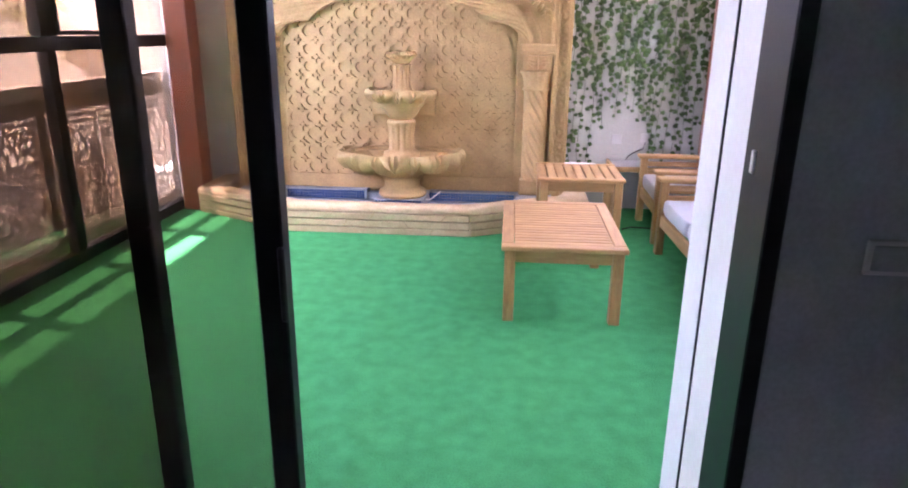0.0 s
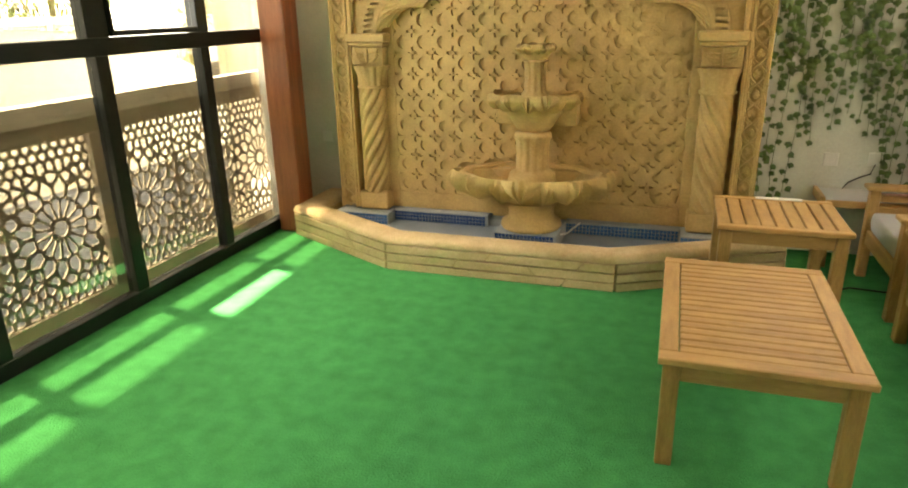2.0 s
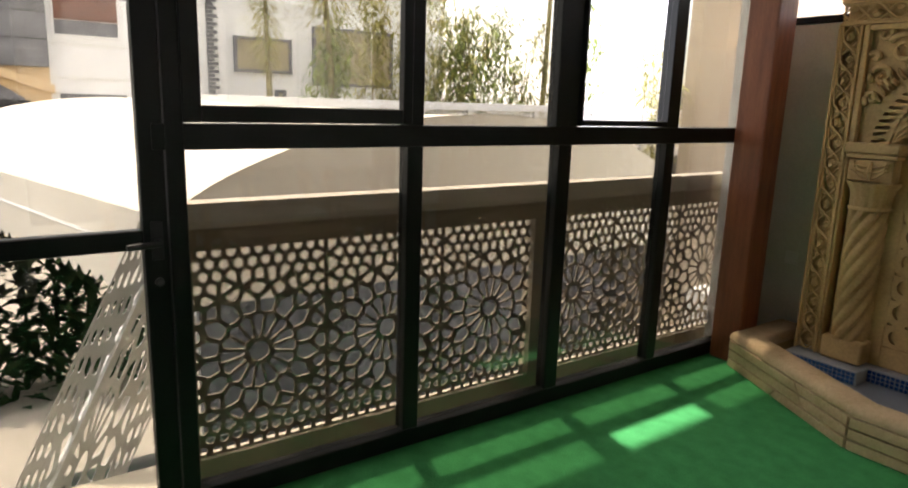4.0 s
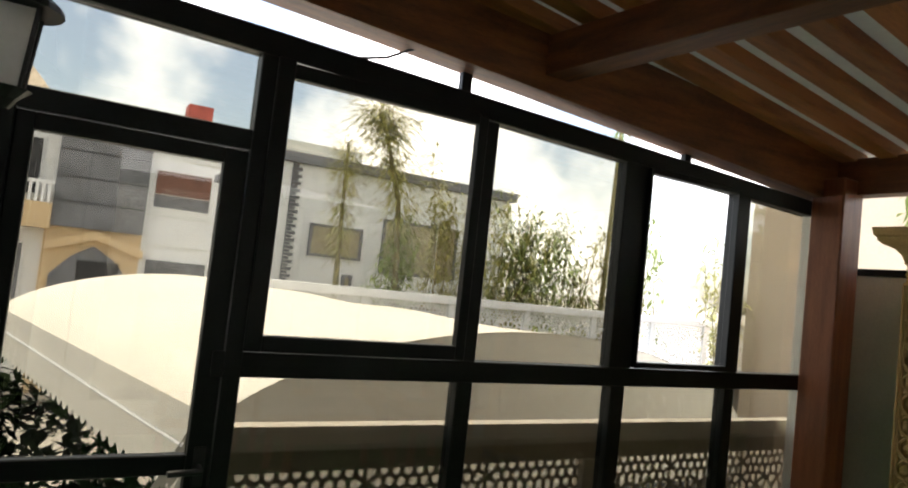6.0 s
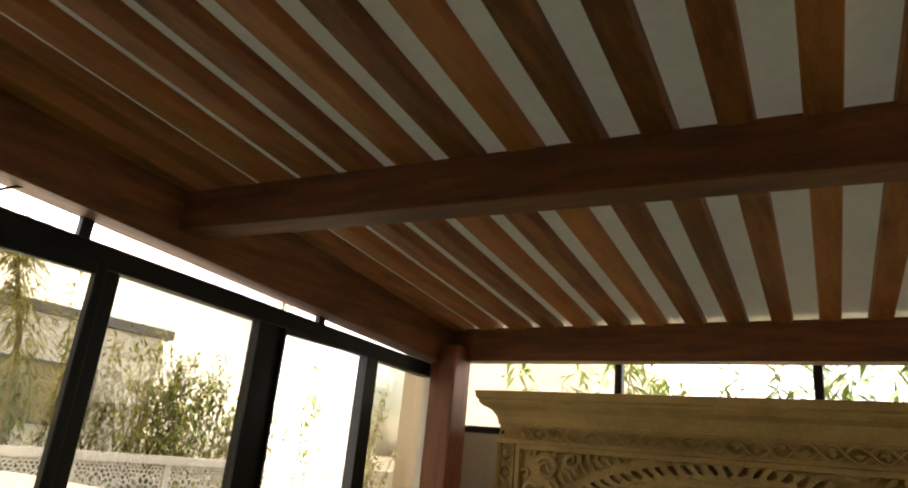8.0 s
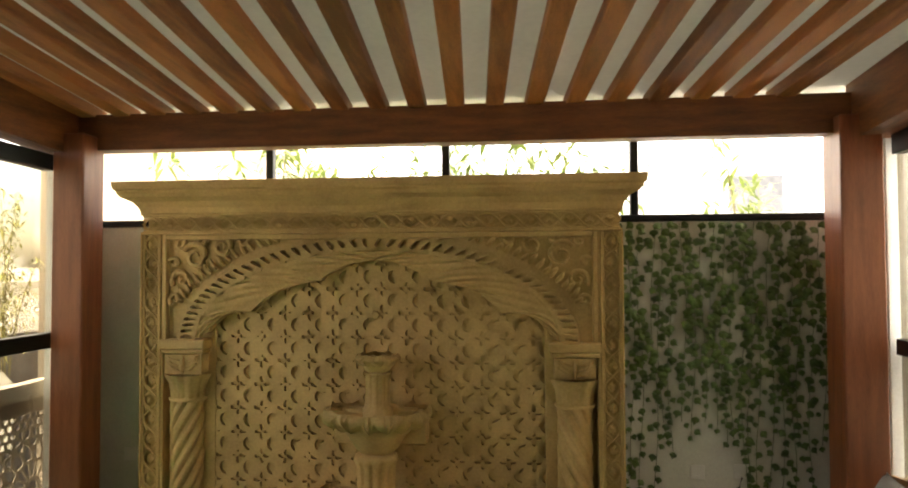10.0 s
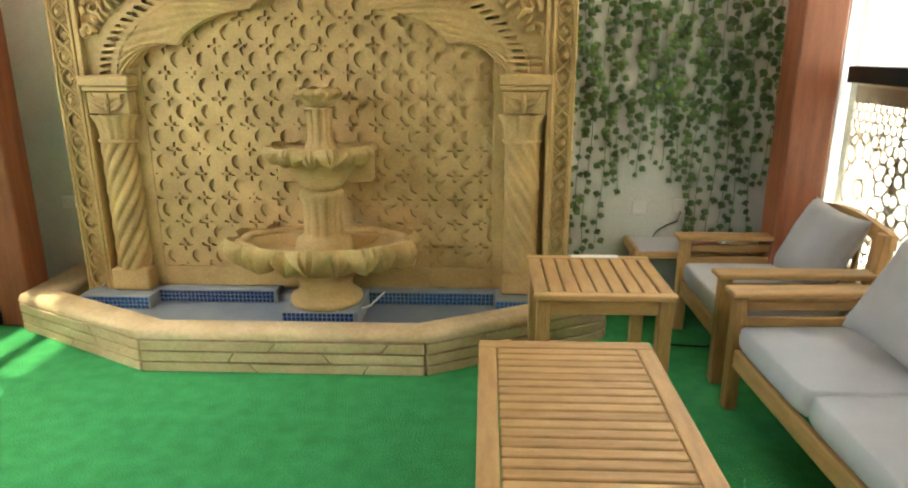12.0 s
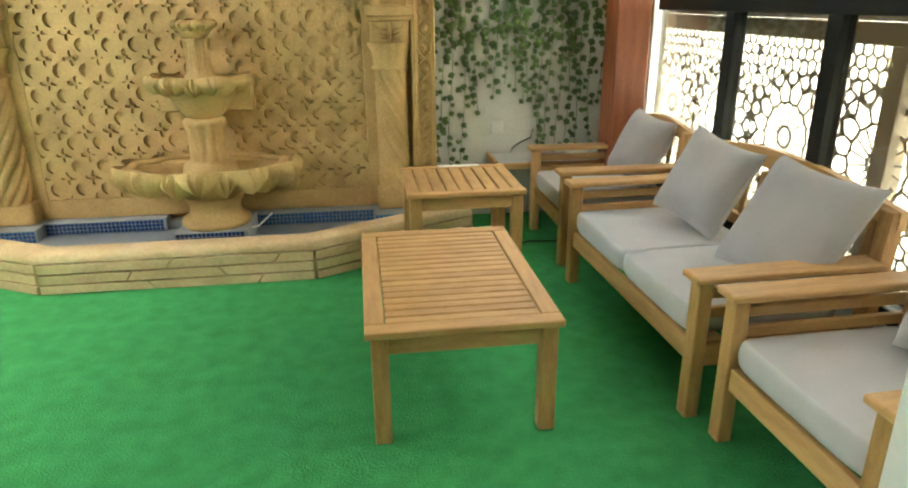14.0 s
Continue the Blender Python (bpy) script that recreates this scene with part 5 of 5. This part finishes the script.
part("inner_window", Geo().box(X + 0.12, X + 0.16, 2.75, 4.1, -0.6, 1.2), DARK, row, "dark window in the arch")
gable = [(1.65, 1.75), (3.25, 2.30), (4.85, 1.75), (4.85, 1.45), (3.25, 1.98), (1.65, 1.45)]
part("gable_band", Geo().prism(gable, X + 0.05, X + 0.30, "x"), OCHRE, row, "pointed ochre band")
for z in (2.0, 3.15, 5.35):
    part("storey_line", Geo().box(X, X + 0.03, 4.75, 13, z, z + 0.05), PLASTER, row)
for z in (3.25, 4.15, 5.1):
    part("cladding_joint", Geo().box(X + 0.25, X + 0.27, 1.75, 4.75, z, z + 0.04), DARK, row)
hip = Geo().add([(X - 2.5, -1.0, 7.0), (X, -1.0, 7.0), (X, 1.3, 7.0), (X - 2.5, 1.3, 7.0), (X - 1.25, 0.15, 8.5)], [(0, 1, 4), (1, 2, 4), (2, 3, 4), (3, 0, 4), (3, 2, 1, 0)])
part("hip_roof", hip, SANDWALL, row, "small weathered hipped roof")
rebase(row, X - 4, 3, -3.6)

# neighbour's parapet of cut metal with planting behind it
WHITE_SHEET = lattice_mesh(BAY_W, BAY_H, 0.022, 0.008, HOUSE)
p2 = thing("neighbour_parapet", "white parapet with cut metal lattice panels", "parapet", kind="structure")
for i in range(18):
    s = new("lattice_sheet", WHITE_SHEET)
    s.matrix_basis = Matrix.Translation((-10.0, 4.9 + i * 0.80, 0.55)) @ Matrix.Diagonal((1, 0.80 / BAY_W, 0.92 / BAY_H, 1))
    s.parent = p2
part("cap", Geo().box(-10.12, -9.90, 4.8, 20, 1.47, 1.60), HOUSE, p2)
# slate colour here paints in the shade under the canopy
part("base", Geo().box(-10.1, -9.94, 4.8, 20, -3.6, 0.55), SLATE, p2, "lower wall, coloured dark to stand for the canopy's shade")
for i in range(10):
    part("post", Geo().box(-10.04, -9.95, 4.82 + i * 1.6, 4.94 + i * 1.6, 0.55, 1.47), HOUSE, p2)
rebase(p2, -10, 12, -3.6)
block = thing("sand_building", "sand-coloured rendered building corner", "building")
part("wall", Geo().box(-8.8, -4.5, 14.2, 19, -3.6, 4.3), SANDWALL, block)
part("pillar", Geo().box(-8.0, -4.6, 13.6, 14.2, -3.6, 2.70), SANDWALL, block, "lower sand-coloured pillar")
rebase(block, -10, 16, -3.6)
back_house = thing("pale_house", "pale rendered house beyond the terrace wall", "house")
part("wall", Geo().box(2.2, 12, 16, 24, -3.6, 4.3), HOUSE, back_house)
part("window", Geo().box(4.2, 5.2, 15.95, 16.05, 2.9, 3.6), SLATE, back_house)
rebase(back_house, 7, 20, -3.6)


def blade(g, p, d, length, width):
    """One narrow drooping leaf of two bent pieces."""
    d = d.normalized()
    side = d.cross(Vector((0, 0, 1)))
    side = side.normalized() * width if side.length > 1e-3 else Vector((width, 0, 0))
    p = Vector(p)
    mid, tip = p + d * length * 0.5 + Vector((0, 0, 0.02 * length)), p + d * length + Vector((0, 0, -0.12 * length))
    g.add([p, mid + side, tip, mid - side], [(0, 1, 3), (1, 2, 3)])


def bamboo(x, y, z, h, culms, leaves, spread, seed, size=0.16, low=0.05, leaf=None, broad=0.075):
    r = random.Random(seed)
    t = thing("bamboo", "tall green bamboo clump with narrow leaves", "bamboo", group="bamboo")
    canes, foliage = Geo(), Geo()
    for c in range(culms):
        a, d = r.uniform(0, 6.28), spread * 0.35 * r.random()
        bx, by = d * math.cos(a), d * math.sin(a)
        lean = Vector((r.uniform(-1, 1), r.uniform(-1, 1), 0)) * spread * 0.5
        hh = h * r.uniform(0.65, 1.0)
        pts = [Vector((bx, by, 0)) + lean * s ** 2 + Vector((0, 0, hh * s)) for s in (0, 0.25, 0.5, 0.75, 1.0)]
        canes.tube(pts, [0.016, 0.014, 0.011, 0.008, 0.003], 5)
        for k in range(leaves // culms):
            s = low + (1 - low) * r.random() ** 0.8
            base = Vector((bx, by, 0)) + lean * s ** 2 + Vector((0, 0, hh * s))
            twig = Vector((r.uniform(-1, 1), r.uniform(-1, 1), r.uniform(-0.3, 0.5))).normalized() * spread * 0.6 * r.random() * (1.25 - s)
            d = Vector((r.uniform(-1, 1), r.uniform(-1, 1), r.uniform(-0.7, 0.5)))
            blade(foliage, base + twig, d, size * r.uniform(0.6, 1.3), size * broad)
    tagged(part("cane_clump", canes, CULM, t), kind="stuff")
    tagged(part("foliage", foliage, leaf or BAMBOO, t), kind="stuff")
    t.location = (x, y, z)
    return t


def plumed_tree(points, blades, reach, size, low, seed, leaf):
    """A slim bare trunk along points with drooping feathery blades round its upper part."""
    r = random.Random(seed)
    t = thing("palm", "slim feathery palm with a bare trunk behind the parapet", "palm", group="palms")
    pts = [Vector(p) for p in points]
    part("trunk", Geo().tube(pts, [0.07 - 0.045 * i / (len(pts) - 1) for i in range(len(pts))], 7), CULM, t)
    crown = Geo()
    for k in range(blades):
        f = (low + (1 - low) * r.random() ** 0.8) * (len(pts) - 1)
        i = min(int(f), len(pts) - 2)
        base = pts[i].lerp(pts[i + 1], f - i)
        a = r.uniform(0, 6.283)
        out = Vector((math.cos(a), math.sin(a), r.uniform(-0.2, 0.9)))
        start = base + out * reach * r.random() ** 1.4
        blade(crown, start, out + Vector((0, 0, -1.1 * r.random())), size * r.uniform(0.6, 1.4), size * 0.045)
    tagged(part("frond", crown, leaf, t), kind="stuff")
    return rebase(t, points[0][0], points[0][1], points[0][2])


plumed_tree([(-11.0, 6.36, 0.0), (-11.0, 6.36, 1.4), (-11.0, 6.33, 2.6), (-11.0, 6.29, 4.05)], 1400, 0.30, 0.22, 0.50, 3, BAMBOO)
plumed_tree([(-11.0, 7.5, 0.0), (-11.0, 7.45, 2.0), (-11.0, 7.35, 3.2), (-11.0, 7.0, 4.3), (-11.0, 6.8, 4.75)], 2400, 0.62, 0.28, 0.36, 4, BAMBOO)
plumed_tree([(-11.0, 12.3, 0.0), (-11.0, 12.4, 2.5), (-11.0, 12.45, 4.6), (-11.0, 12.5, 6.2)], 500, 0.35, 0.3, 0.72, 5, GREENBLADE)
for i, (x, y, h, c, n, s, leaf, size) in enumerate(((-11.3, 7.5, 3.4, 6, 1500, 1.0, GREENBLADE, 0.24), (-11.3, 8.3, 4.7, 5, 1500, 1.1, BAMBOO, 0.22), (-11.2, 8.9, 3.6, 5, 900, 1.0, BAMBOO, 0.22), (-11.0, 9.6, 3.7, 9, 2300, 1.4, BAMBOO, 0.24),
                                        (-11.0, 10.4, 3.95, 12, 2000, 1.8, GREENBLADE, 0.27), (-11.1, 11.3, 3.7, 10, 1700, 1.7, GREENBLADE, 0.27), (-11.0, 12.0, 3.3, 6, 1300, 1.2, BAMBOO, 0.24),
                                        (-11.0, 13.9, 4.7, 2, 420, 1.0, GREENBLADE, 0.28), (-11.0, 15.7, 4.2, 3, 420, 1.1, BAMBOO, 0.30), (-8.6, 13.2, 2.5, 3, 420, 0.7, BAMBOO, 0.21))):
    bamboo(x, y, 0.0, h, c, n, s, 20 + i, size, 0.2, leaf, 0.085)
for i, (x, y, z, h, c, n, s) in enumerate(((-1.75, 7.6, 0.2, 2.70, 6, 420, 1.0), (-1.25, 7.7, 0.2, 2.75, 6, 520, 1.0), (-0.65, 7.6, 0.2, 2.65, 6, 420, 1.0), (-0.15, 7.6, 0.2, 2.80, 8, 700, 1.1), (0.35, 7.6, 0.2, 2.85, 8, 760, 1.1),
                                           (0.85, 7.7, 0.2, 2.75, 7, 620, 1.1), (1.95, 7.7, 0.2, 2.9, 4, 260, 0.7), (-2.5, 8.2, 0.2, 2.6, 3, 160, 0.6))):
    bamboo(x, y, z, h, c, n, s, 40 + i, 0.22, 0.70, GREENBLADE, 0.085)
# hedge added to fill the dark area under the valance
hedge, hr = Geo(), random.Random(5)
for k in range(5200):
    hz = hr.random()
    p = (-13.4 + hr.uniform(-0.7, 0.7) * (1.2 - 0.5 * hz), hr.uniform(-7.0, 4.6), -3.6 + 3.3 * hz + 0.35 * math.sin(k * 0.7))
    blade(hedge, p, Vector((hr.uniform(-1, 1), hr.uniform(-1, 1), hr.uniform(-0.6, 0.7))), hr.uniform(0.3, 0.6), 0.09)
for k in range(24):
    y = -6.9 + 0.48 * k
    hedge.tube([(-13.4, y, -3.6), (-13.35, y + 0.1, -2.0), (-13.45, y - 0.05, -0.7)], [0.05, 0.03, 0.012], 5)
solid("hedge", hedge, HEDGE, "leafy hedge added beyond the driveway, shade put into its near-black leaves", "hedge", kind="stuff")
# made-up block that cuts the sky light entering through the right glazing
light_blocker = thing("white_building", "made-up white building beyond the balustrade, added to cut light from the right", "building")
part("wall", Geo().box(6.5, 14, -8, 14, -3.6, 5.6), HOUSE, light_blocker)
part("roof_edge", Geo().box(6.3, 14.2, -8.2, 14.2, 5.6, 5.85), HOUSE, light_blocker)
rebase(light_blocker, 10, 3, -3.6)
setting("planter_ledge", box(-3.2, 3.2, 6.88, 10.2, -3.6, 0.2), HOUSE, "raised planting bed behind the terrace wall")
